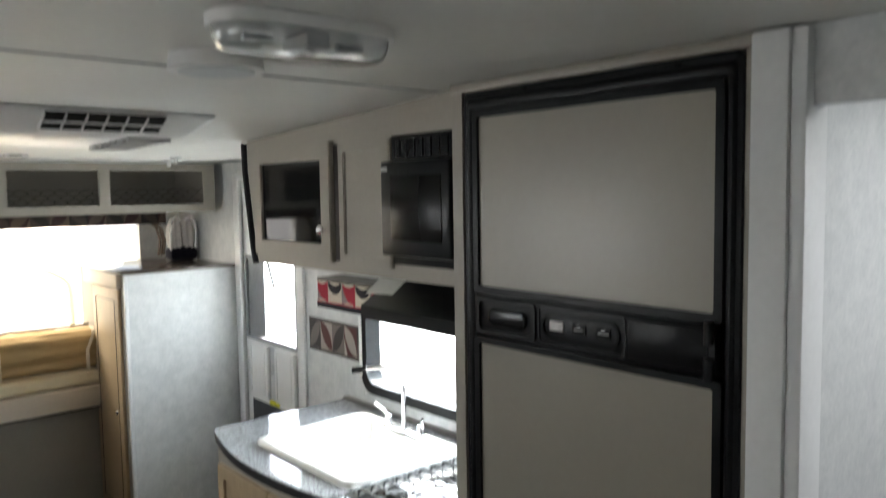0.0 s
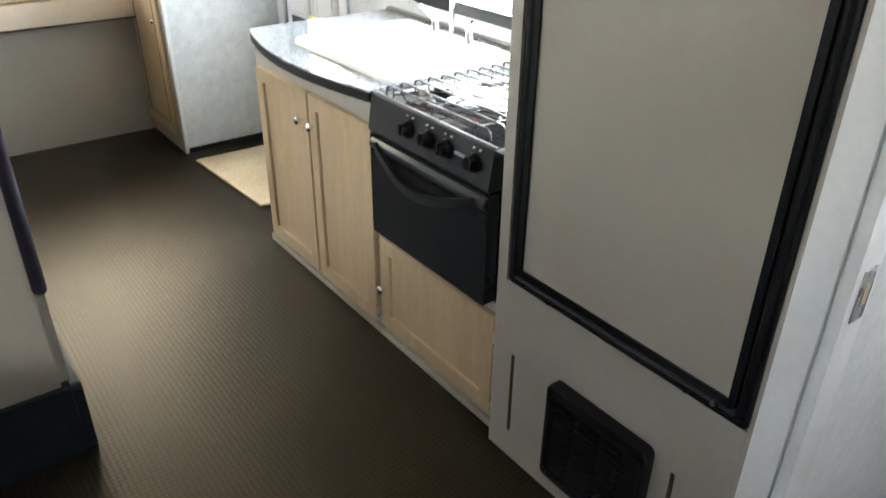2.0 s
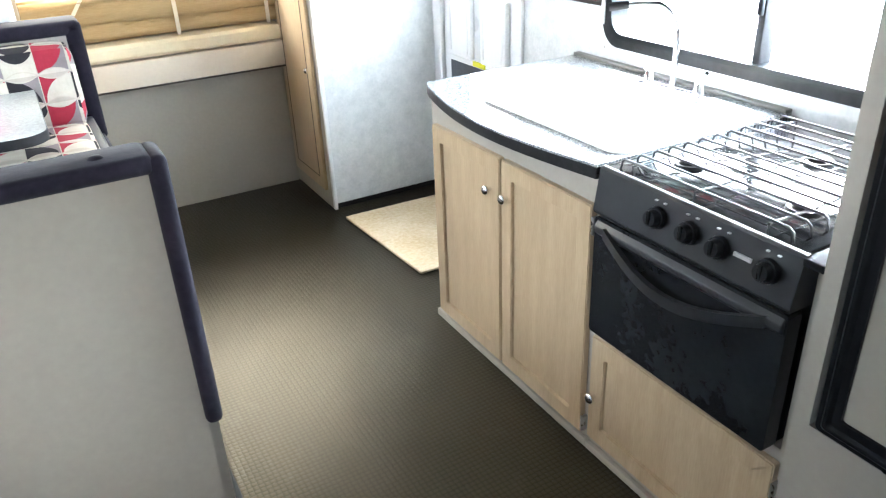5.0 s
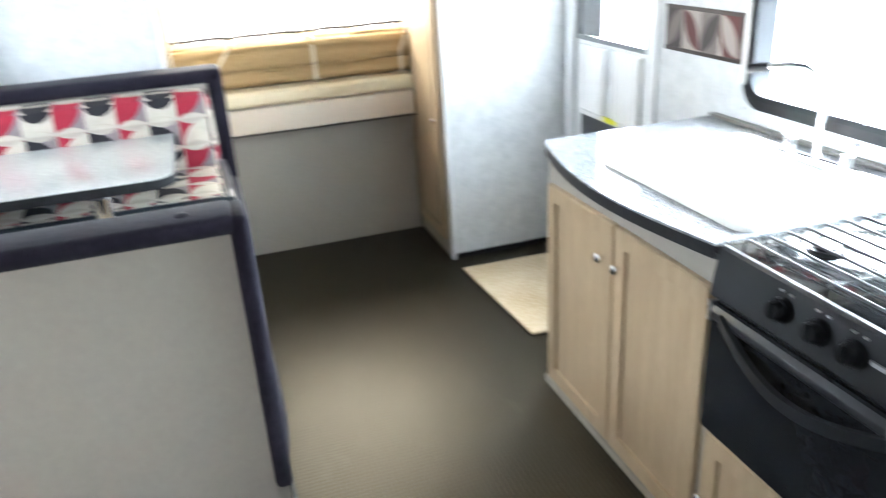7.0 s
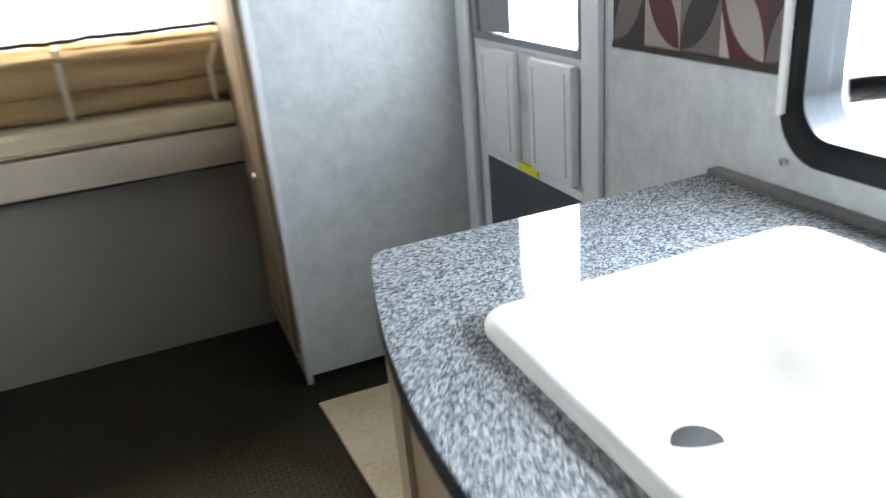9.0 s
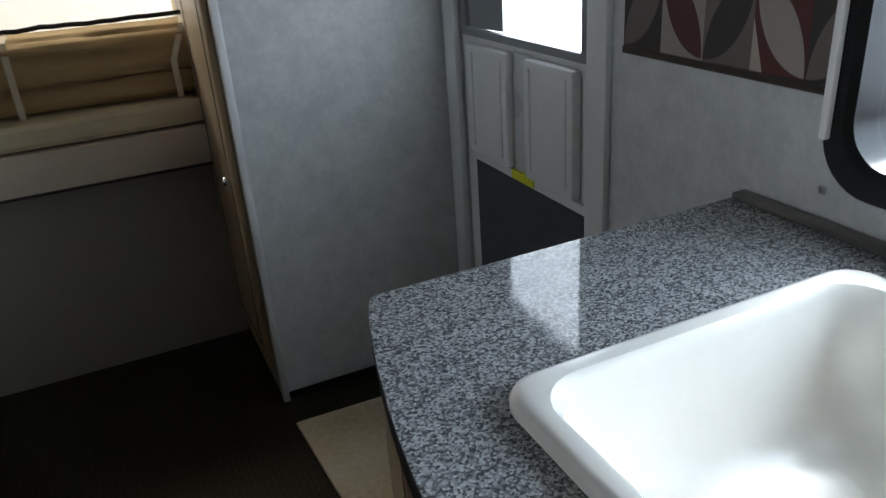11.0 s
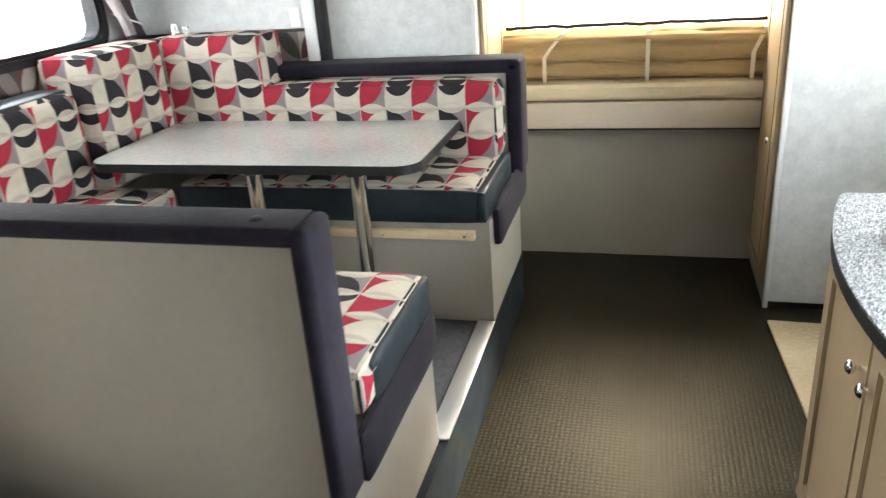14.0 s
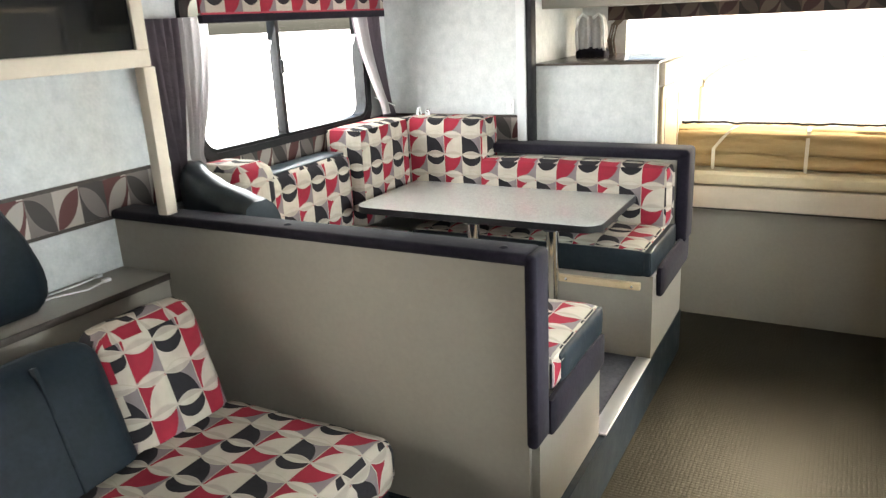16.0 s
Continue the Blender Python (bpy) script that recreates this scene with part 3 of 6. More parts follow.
part("top_trim", boxes(((FX - 0.008, 2.905, CT - 0.022), (FX, 3.69, CT)), bevel=0.003), TAUPE, cab)
# raised dark strips paint the shadow of two grooves in the panel
for y in (3.605, 3.083):
    part("panel_groove", boxes(((FX - 0.002, y, 0.096), (FX + 0.001, y + 0.010, 0.356))), DARK_TRIM, cab, "dark strip painted as groove shadow")

fridge = thing("fridge", "two-door fridge with taupe panels and black plastic frame", "fridge", (4.2, 3.3, FZ0))
part("case", boxes(((FX + 0.03, FY0 + 0.01, FZ0 + 0.01), (4.55, FY1 - 0.01, FZ1 - 0.01))), BLACK_PLASTIC, fridge)
bm = bmesh.new()
steps = ((0.0, 0.03), (0.0, -0.004), (0.002, -0.006), (0.011, -0.006), (0.013, -0.011), (0.016, -0.014), (0.022, -0.014), (0.026, -0.011), (0.031, -0.004), (0.031, 0.03))
loops = [[bm.verts.new((FX + h, y, z)) for y, z in rounded(FY0 + 0.94 * d, FZ0 + 1.13 * d, FY1 - 1.13 * d, FZ1 - 1.6 * d, 0.012 - 0.2 * d, 4)] for d, h in steps]
for a, b in zip(loops, loops[1:]):
    for k in range(len(a)):
        bm.faces.new((a[k], a[(k + 1) % len(a)], b[(k + 1) % len(a)], b[k]))
bmesh.ops.recalc_face_normals(bm, faces=bm.faces)
part("outer_frame", bm, BLACK_PLASTIC, fridge, smooth=30)
for y, z in ((3.08, FZ1 - 0.010), (3.45, FZ1 - 0.010), (3.10, FZ0 + 0.008), (3.50, FZ0 + 0.008)):
    bm = bmesh.new()
    rod(bm, (FX - 0.009, y, z), (FX - 0.005, y, z), 0.006, 10)
    part("frame_screw", bm, BLACK_ENAMEL, fridge)
for z0, z1, name in ((0.612, 1.515, "lower_door"), (1.615, 2.035, "freezer_door")):
    bm = bmesh.new()
    ring(bm, rounded(2.988, z0, 3.608, z1, 0.01), rounded(3.004, z0 + 0.018, 3.592, z1 - 0.016, 0.006), FX - 0.013, FX + 0.03, 0)
    d = part(name, bm, BLACK_PLASTIC, fridge, "black plastic door rim")
    part("door_panel", boxes(((FX - 0.006, 3.004, z0 + 0.012), (FX + 0.02, 3.602, z1 - 0.012))), FRIDGE_SKIN, d, "smooth taupe door panel")
band = part("control_band", boxes(((FX - 0.012, 3.000, 1.517), (FX + 0.02, 3.606, 1.613)), bevel=0.004), BLACK_PLASTIC, fridge, "black control band")
bm = bmesh.new()
ring(bm, rounded(3.414, 1.526, 3.594, 1.606, 0.012), rounded(3.422, 1.534, 3.586, 1.598, 0.010), FX - 0.017, FX - 0.011, 0)
part("handle_pocket", bm, BLACK_PLASTIC, band)
bm = bmesh.new()
prism(bm, rounded(3.440, 1.546, 3.556, 1.586, 0.019), FX - 0.0205, FX - 0.0125, 0)
bmesh.ops.bevel(bm, geom=[e for e in bm.edges if all(v.co.x < FX - 0.02 for v in e.verts)], offset=0.006, segments=3, profile=0.5, affect="EDGES")
part("latch", bm, BLACK_ENAMEL, band, "oval black latch")
bm = bmesh.new()
ring(bm, rounded(3.184, 1.526, 3.408, 1.606, 0.010), rounded(3.189, 1.531, 3.403, 1.601, 0.008), FX - 0.0145, FX - 0.011, 0)
part("control_plate", bm, BLACK_PLASTIC, band)
bm = bmesh.new()
ring(bm, rounded(3.196, 1.538, 3.396, 1.594, 0.027), rounded(3.202, 1.544, 3.390, 1.588, 0.021), FX - 0.017, FX - 0.011, 0)
part("control_oval", bm, BLACK_ENAMEL, band)
for y0, y1, m_ in ((3.338, 3.374, PAPER), (3.280, 3.312, INK), (3.218, 3.252, INK)):
    part("control_button", boxes(((FX - 0.016, y0, 1.558), (FX - 0.0115, y1, 1.578)), bevel=0.001), m_ if m_ is PAPER else BLACK_ENAMEL, band)
    part("print_bar", boxes(((FX - 0.0166, y0 + 0.004, 1.5655), (FX - 0.0156, y1 - 0.004, 1.5685))), INK, band, "small grey print")
part("blank_plate", boxes(((FX - 0.015, 3.012, 1.528), (FX - 0.011, 3.178, 1.604)), bevel=0.002), BLACK_PLASTIC, band, "glossy blank plate")
for z in (1.60, 1.535):
    bm = bmesh.new()
    rod(bm, (FX - 0.02, 3.008, z - 0.02), (FX - 0.02, 3.008, z + 0.02), 0.009)
    part("hinge", bm, BLACK_PLASTIC, fridge)
bm = bmesh.new()
rod(bm, (FX - 0.02, 3.03, 0.605), (FX - 0.008, 3.03, 0.605), 0.006)
part("foot_screw", bm, STEEL, fridge, "small metal screw")

vent = thing("furnace_grille", "black slatted furnace grille low on the cabinet", "vent grille", (FX, 3.33, 0.19))
bm = bmesh.new()
ring(bm, rounded(3.14, 0.085, 3.45, 0.388, 0.02), rounded(3.155, 0.10, 3.435, 0.352, 0.012), FX - 0.035, FX - 0.001, 0)
bmesh.ops.bevel(bm, geom=[e for e in bm.edges if all(v.co.x < FX - 0.034 for v in e.verts)], offset=0.006, segments=2, profile=0.5, affect="EDGES")
part("frame", bm, BLACK_PLASTIC, vent)
part("backing", boxes(((FX - 0.012, 3.15, 0.095), (FX - 0.002, 3.44, 0.357))), BLACK_PLASTIC, vent)
for y0, y1 in ((3.37, 3.428), (3.285, 3.352), (3.215, 3.268)):
    for k in range(10):
        z = 0.115 + k * 0.0225
        part("slat", boxes(((FX - 0.027, y0, z), (FX - 0.013, y1, z + 0.008))), BLACK_ENAMEL, vent)
bm = bmesh.new()
box(bm, (FX - 0.045, 3.172, 0.115), (FX - 0.02, 3.187, 0.175), 0.003)
part("latch", bm, BLACK_ENAMEL, vent)

# ---- kitchen: counter, base cabinets, stove ----
KX, CZ = 3.965, 0.90


def panel_door(name, y0, y1, z0, z1, parent, x=KX, thick=0.02, glass=None, knob=None, knob_z=0.0, mater=None, rail=0.055):
    """A framed cupboard door on a face that looks to -x."""
    mater = mater or MAPLE
    bm = bmesh.new()
    ring(bm, rounded(y0, z0, y1, z1, 0.003, 1), rounded(y0 + rail, z0 + rail, y1 - rail, z1 - rail, 0.001, 1), x - thick, x - 0.001, 0)
    bmesh.ops.bevel(bm, geom=[e for e in bm.edges if all(abs(v.co.x - x + thick) < 1e-6 for v in e.verts)], offset=0.003, segments=2, affect="EDGES")
    d = part(name, bm, mater, parent)
    part("door_panel", boxes(((x - thick * 0.5, y0 + rail - 0.004, z0 + rail - 0.004), (x - 0.002, y1 - rail + 0.004, z1 - rail + 0.004))), glass or mater, d, "dark reflecting glass" if glass else "")
    if knob is not None:
        bm = bmesh.new()
        rod(bm, (x - thick - 0.016, knob, knob_z), (x - thick, knob, knob_z), 0.006)
        dome(bm, (x - thick - 0.02, knob, knob_z), (0.011, 0.016, 0.016), 6, 16)
        part("knob", bm, CHROME, d, "chrome knob")
    return d


base = thing("sink_cabinet", "taupe base cabinet with two maple doors under the sink", "cabinet", (4.28, 4.77, 0.0))
part("body", boxes(((KX, 4.318, 0.0), (KX + 0.02, 5.20, 0.86)), ((KX + 0.02, 5.18, 0.0), (4.60, 5.20, 0.86)), ((KX + 0.02, 4.318, 0.0), (4.60, 5.18, 0.70))), TAUPE, base)
part("kick_board", boxes(((KX - 0.016, 4.318, 0.0), (KX - 0.0005, 5.20, 0.028)), bevel=0.002), TAUPE, base)
panel_door("door", 4.340, 4.750, 0.042, 0.773, base, knob=4.717, knob_z=0.66)
panel_door("door", 4.760, 5.170, 0.042, 0.773, base, knob=4.807, knob_z=0.66)
for y, z in ((4.330, 0.72), (4.330, 0.08)):
    part("hinge", boxes(((KX - 0.022, y - 0.004, z - 0.025), (KX - 0.001, y + 0.006, z + 0.025)), bevel=0.001), STEEL, base, "small steel hinge")

stove_cab = thing("stove_cabinet", "taupe cabinet with a low maple door under the oven", "cabinet", (4.28, 4.0, 0.0))
part("body", boxes(((KX, 3.692, 0.0), (4.60, 4.316, 0.432)), ((KX, 3.692, 0.432), (4.60, 3.728, 0.86))), TAUPE, stove_cab)
part("kick_board", boxes(((KX - 0.016, 3.692, 0.0), (KX - 0.0005, 4.316, 0.024)), bevel=0.002), TAUPE, stove_cab)
panel_door("door", 3.722, 4.308, 0.055, 0.402, stove_cab, knob=4.282, knob_z=0.212)
for z in (0.33, 0.11):
    part("hinge", boxes(((KX - 0.022, 3.711, z - 0.025), (KX - 0.001, 3.721, z + 0.025)), bevel=0.001), STEEL, stove_cab, "small steel hinge")

# worktop with a bowed front, cut for the sink
SK = (4.00, 4.315, 4.52, 4.955)          # sink outline: x0 y0 x1 y1
front = [(3.92 - 0.062 * math.sin(math.pi * min(1.0, (y - 4.30) / 0.98)) + 0.05 * ((y - 4.3) / 0.93) ** 2, y) for y in [4.30 + 0.93 * k / 16 for k in range(17)]]
LEDGE = varied("grey_ledge", (0.10, 0.095, 0.09), (0.15, 0.14, 0.13), 0.4)
top_thing = thing("worktop", "grey speckled laminate worktop with a dark bowed edge", "worktop", (4.28, 4.77, 0.86))
tip = front[-1]
curve = front[:-1] + [(tip[0] + 0.0, tip[1] - 0.012), (tip[0] + 0.012, tip[1])]
bm = bmesh.new()
cut = rounded(SK[0] + 0.03, SK[1] + 0.02, SK[2] - 0.02, SK[3] - 0.03, 0.04, 4)
outer = [(4.615, tip[1])] + curve[::-1] + [(4.615, 4.30)]
vo = [bm.verts.new((x, y, CZ)) for x, y in outer]
vi = [bm.verts.new((x, y, CZ)) for x, y in cut]
edges = [bm.edges.new((v[k], v[(k + 1) % len(v)])) for v in (vo, vi) for k in range(len(v))]
bmesh.ops.triangle_fill(bm, use_beauty=True, edges=edges)
gone = [f for f in bm.faces if SK[0] + 0.05 < f.calc_center_median().x < SK[2] - 0.04 and SK[1] + 0.05 < f.calc_center_median().y < SK[3] - 0.05]
bmesh.ops.delete(bm, geom=gone, context="FACES_ONLY")
ex = bmesh.ops.extrude_face_region(bm, geom=bm.faces[:])
bmesh.ops.translate(bm, verts=[v for v in ex["geom"] if isinstance(v, bmesh.types.BMVert)], vec=(0, 0, -0.006))
bmesh.ops.recalc_face_normals(bm, faces=bm.faces)
part("laminate", bm, TOP, top_thing)
bm = bmesh.new()
inner = [(x + 0.03, y) for x, y in curve]
one = [[bm.verts.new((x, y, z)) for x, y in pts] for pts, z in ((curve, CZ - 0.006), (curve, CZ - 0.036), (inner, CZ - 0.036), (inner, CZ - 0.006))]
for a, b in zip(one, one[1:] + one[:1]):
    for k in range(len(a) - 1):
        bm.faces.new((a[k], a[k + 1], b[k + 1], b[k]))
box(bm, (tip[0] + 0.012, tip[1] - 0.03, CZ - 0.036), (4.60, tip[1] - 0.001, CZ - 0.0065))
bmesh.ops.recalc_face_normals(bm, faces=bm.faces)
part("edge_band", bm, RUBBER, top_thing, "dark rounded edge band")
part("underside", boxes(((KX + 0.005, 4.30, CZ - 0.04), (SK[0] + 0.024, 5.19, CZ - 0.007)), ((SK[0] + 0.025, SK[3] - 0.022, CZ - 0.04), (4.60, 5.19, CZ - 0.007))), TAUPE, top_thing)
part("back_ledge", boxes(((4.590, 4.30, CZ), (4.618, tip[1] - 0.002, CZ + 0.011)), bevel=0.003), LEDGE, top_thing, "grey strip along the wall")
part("infill", boxes(((3.925, 3.692, CZ - 0.02), (4.60, 3.738, CZ - 0.004)), bevel=0.002), BLACK_PLASTIC, top_thing, "black filler strip beside the stove")

sink = thing("sink", "white double-bowl acrylic sink set in the worktop", "sink", (4.26, 4.64, 0.74))


def bowl_line(y0, y1, far, d=0.0):
    """A bowl's outline: a rounded box whose back edge swings in beside the tap."""
    line = rounded(SK[0] + 0.028 + d, y0 + d, 4.485 - d, y1 - d, 0.055 - 0.2 * d, 6)
    dense = []
    for p, q in zip(line, line[1:] + line[:1]):
        n = max(1, int(math.hypot(q[0] - p[0], q[1] - p[1]) / 0.02))
        dense += [(p[0] + (q[0] - p[0]) * k / n, p[1] + (q[1] - p[1]) * k / n) for k in range(n)]
    out = []
    for x, y in dense:
        t = (y1 - y) / (y1 - y0) if far else (y - y0) / (y1 - y0)
        t = min(1, max(0, (t - 0.22) / 0.45))
        out.append((x - 0.075 * t * t * (3 - 2 * t) * max(0, (x - 4.2) / 0.285), y))
    return out


BOWLS = ((4.618, SK[3] - 0.026, True), (SK[1] + 0.026, 4.588, False))
bowls = [bowl_line(*b_) for b_ in BOWLS]
bm = bmesh.new()
levels = ((0.0, CZ + 0.0005), (0.0, CZ + 0.009), (0.004, CZ + 0.015), (0.012, CZ + 0.018))
loops = [[bm.verts.new((x, y, z)) for x, y in rounded(SK[0] + d, SK[1] + d, SK[2] - d, SK[3] - d, 0.045 - d, 6)] for d, z in levels]
for a, b in zip(loops, loops[1:]):
    for k in range(len(a)):
        bm.faces.new((a[k], a[(k + 1) % len(a)], b[(k + 1) % len(a)], b[k]))
holes = [[bm.verts.new((x, y, CZ + 0.0165)) for x, y in o] for o in bowls]
es = [bm.edges.get((loops[-1][k], loops[-1][(k + 1) % len(loops[-1])])) for k in range(len(loops[-1]))]
es += [bm.edges.new((h[k], h[(k + 1) % len(h)])) for h in holes for k in range(len(h))]
bmesh.ops.triangle_fill(bm, use_beauty=True, edges=es)
bm.normal_update()


def within(p, line):
    """Whether a point lies inside a closed line."""
    odd = False
    for (ax, ay), (bx, by) in zip(line, line[1:] + line[:1]):
        if (ay > p.y) != (by > p.y) and p.x < ax + (bx - ax) * (p.y - ay) / (by - ay):
            odd = not odd
    return odd


inside = [f for f in bm.faces if f.normal.z ** 2 > 0.5 and any(within(f.calc_center_median(), o) for o in bowls)]
bmesh.ops.delete(bm, geom=inside, context="FACES_ONLY")
bmesh.ops.recalc_face_normals(bm, faces=bm.faces)
part("rim", bm, SINK, sink, "raised white rim and deck", smooth=50)
for y0, y1, far in BOWLS:
    bm = bmesh.new()
    levels = ((0.0, CZ + 0.0165), (0.004, CZ + 0.012), (0.009, CZ + 0.0), (0.020, CZ - 0.09), (0.030, CZ - 0.125), (0.048, CZ - 0.147), (0.075, CZ - 0.156))
    line, mx, my = bowl_line(y0, y1, far), (SK[0] + 4.485) / 2, (y0 + y1) / 2
    loops = [[bm.verts.new((mx + (x - mx) * (1 - d / 0.22), my + (y - my) * (1 - d / 0.14), z)) for x, y in line] for d, z in levels]
    for a, b in zip(loops, loops[1:]):
        for k in range(len(a)):
            bm.faces.new((a[k], a[(k + 1) % len(a)], b[(k + 1) % len(a)], b[k]))
    bm.faces.new(loops[-1])
    bowl = part("bowl", bm, SINK, sink, smooth=60)
    yc = 4.797 if far else 4.45
    bm = bmesh.new()
    rod(bm, (4.215, yc, CZ - 0.1558), (4.215, yc, CZ - 0.152), 0.044, 24)
    part("drain", bm, STEEL, bowl, "steel drain ring")
    bm = bmesh.new()
    rod(bm, (4.215, yc, CZ - 0.1521), (4.215, yc, CZ - 0.1505), 0.032, 24)
    part("drain_hole", bm, BLACK_PLASTIC, bowl, "dark drain hole")

tap = thing("tap", "chrome kitchen tap with tall spout and two lever handles", "tap", (4.46, 4.62, CZ + 0.0165))
part("base_plate", boxes(((4.435, 4.47, CZ + 0.0165), (4.485, 4.73, CZ + 0.03)), bevel=0.005), CHROME, tap)
bm = bmesh.new()
pts = [(4.46, 4.60, CZ + 0.03), (4.46, 4.60, CZ + 0.20), (4.455, 4.606, CZ + 0.23), (4.44, 4.622, CZ + 0.255), (4.42, 4.638, CZ + 0.272), (4.39, 4.666, CZ + 0.276), (4.35, 4.704, CZ + 0.270)]
tube(bm, pts, 0.009, 12)
spout = part("spout", bm, CHROME, tap, smooth=60)
bm = bmesh.new()
rod(bm, (4.357, 4.697, CZ + 0.2715), (4.318, 4.738, CZ + 0.264), 0.012, 14)
part("spray_tip", bm, RUBBER, spout, "dark spray tip")
for y in (4.50, 4.70):
    bm = bmesh.new()
    rod(bm, (4.46, y, CZ + 0.03), (4.46, y, CZ + 0.065), 0.016, 14, 0.012)
    tube(bm, [(4.46, y, CZ + 0.06), (4.45, y + (0.02 if y > 4.6 else -0.02), CZ + 0.085), (4.43, y + (0.05 if y > 4.6 else -0.05), CZ + 0.11)], 0.006, 8)
    part("handle", bm, CHROME, tap, smooth=60)

OX, OY0, OY1 = 3.915, 3.745, 4.297
stove = thing("stove", "black gas stove with oven, four knobs and wire grate", "stove", (4.2, 4.02, 0.405))
part("body", boxes(((OX + 0.052, OY0 + 0.004, 0.434), (4.55, OY1 - 0.004, 0.885))), BLACK_PLASTIC, stove)
bm = bmesh.new()
prism(bm, [(OX, 0.782), (OX - 0.004, 0.79), (OX + 0.012, 0.893), (OX + 0.018, 0.899), (OX + 0.028, 0.899), (OX + 0.03, 0.886), (OX + 0.06, 0.885), (OX + 0.06, 0.782)], OY0 - 0.010, OY1 - 0.003, 1)
panel = part("control_panel", bm, SATIN, stove)
bm = bmesh.new()
prism(bm, rounded(OY0 - 0.012, 0.447, OY1 - 0.012, 0.776, 0.008), OX - 0.004, OX + 0.034, 0)
door = part("oven_door", bm, BLACK_ENAMEL, stove, "glossy black oven door")
bm = bmesh.new()
prism(bm, [(OX - 0.003, 0.730), (OX - 0.016, 0.742), (OX - 0.014, 0.756), (OX + 0.004, 0.7775), (OX + 0.01, 0.7775), (OX + 0.01, 0.730)], OY0 - 0.006, OY1 - 0.020, 1)
bmesh.ops.bevel(bm, geom=bm.edges[:], offset=0.003, segments=2, profile=0.5, affect="EDGES")
part("door_top", bm, SATIN, door, smooth=50)
bm = bmesh.new()
hp = [(OX - 0.012 - 0.032 * math.sin(math.pi * k / 16), 3.772 + 0.466 * k / 16, 0.750 - 0.058 * math.sin(math.pi * k / 16)) for k in range(17)]
for a, b in zip(hp, hp[1:]):
    q = [bm.verts.new((p[0] + dx, p[1], p[2] + dz)) for p in (a, b) for dx, dz in ((-0.008, -0.014), (0.006, -0.014), (0.006, 0.012), (-0.008, 0.012))]
    for f in ((0, 1, 5, 4), (1, 2, 6, 5), (2, 3, 7, 6), (3, 0, 4, 7)):
        bm.faces.new([q[k] for k in f])
bmesh.ops.remove_doubles(bm, verts=bm.verts, dist=1e-5)
bmesh.ops.recalc_face_normals(bm, faces=bm.faces)
part("handle", bm, SATIN, door, "curved black bar handle", smooth=60)
for y in (4.088, 3.996, 3.914, 3.796):
    bm = bmesh.new()
    c = Vector((OX - 0.001, y, 0.845))
    d = Vector((-0.98, 0, 0.15)).normalized()
    rod(bm, c, c + d * 0.010, 0.026, 24, 0.024)
    rod(bm, c + d * 0.010, c + d * 0.026, 0.020, 24, 0.017)
    kn = part("knob", bm, BLACK_PLASTIC, panel)
    part("knob_mark", boxes(((c.x - 0.029, y - 0.004, 0.836), (c.x - 0.023, y + 0.004, 0.866)), bevel=0.001), BLACK_ENAMEL, kn)
    for dy in (-0.016, 0.010):
        part("print_bar", boxes(((OX + 0.0048, y + dy, 0.879), (OX + 0.011, y + dy + 0.007, 0.8815))), INK, kn, "small grey print")
part("badge", boxes(((OX + 0.0005, 3.838, 0.842), (OX + 0.0065, 3.880, 0.850))), INK, panel, "grey maker's badge bar")
part("cooktop", boxes(((OX + 0.03, OY0 + 0.002, 0.886), (4.58, OY1 - 0.002, 0.896)), bevel=0.003), COOKTOP, stove, "shiny black cooktop")
bm = bmesh.new()
for k in range(12):
    x = 3.955 + k * 0.05
    tube(bm, [(x, OY0 + 0.038, 0.897), (x, OY0 + 0.042, 0.918), (x, OY0 + 0.052, 0.925), (x, OY1 - 0.056, 0.925), (x, OY1 - 0.046, 0.918), (x, OY1 - 0.042, 0.897)], 0.0032, 6)
for y in (OY0 + 0.09, (OY0 + OY1) / 2, OY1 - 0.09):
    tube(bm, [(3.945, y, 0.897), (3.947, y, 0.919), (4.508, y, 0.919), (4.51, y, 0.897)], 0.0032, 6)
part("grate", bm, WIRE, stove, "bare wire grate", smooth=60)
for x, y in ((4.10, 4.18), (4.10, 3.87), (4.35, 4.02)):
    bm = bmesh.new()
    rod(bm, (x, y, 0.896), (x, y, 0.904), 0.038, 24, 0.034)
    rod(bm, (x, y, 0.904), (x, y, 0.910), 0.026, 24, 0.022)
    part("burner", bm, BLACK_PLASTIC, stove)

# ---- upper cabinets, microwave, hood ----
UX, UY0, UY1, UZ = 3.97, 3.692, 4.86, 1.61
upper = thing("upper_cabinet", "taupe wall cabinet with a glass door and a plain door", "cabinet", (4.3, 4.3, UZ))
bm = bmesh.new()
zt = [(y, ceil_z(y) - 0.004) for y in (UY0, 3.8, UY1)]
prism(bm, [(UY0, UZ), (4.80, UZ), (4.815, 1.66), (UY1, 1.95)] + zt[::-1], UX, 4.615, 0)
part("body", bm, TAUPE, upper)
panel_door("glass_door", 4.290, 4.785, 1.640, 2.010, upper, x=UX, glass=GLASS_BLACK, knob=4.318, knob_z=1.74, rail=0.055, mater=TAUPE)
panel_door("plain_door", 3.992, 4.248, 1.640, 2.000, upper, x=UX, rail=0.03, thick=0.016, mater=TAUPE)
# solid dark strip paints the door's dark edge and the shaded gap beside it
part("shade_gap", boxes(((UX - 0.004, 4.252, 1.645), (UX + 0.001, 4.287, 1.998))), DARK_TRIM, upper, "dark strip for the shaded gap between the doors")
bm = bmesh.new()
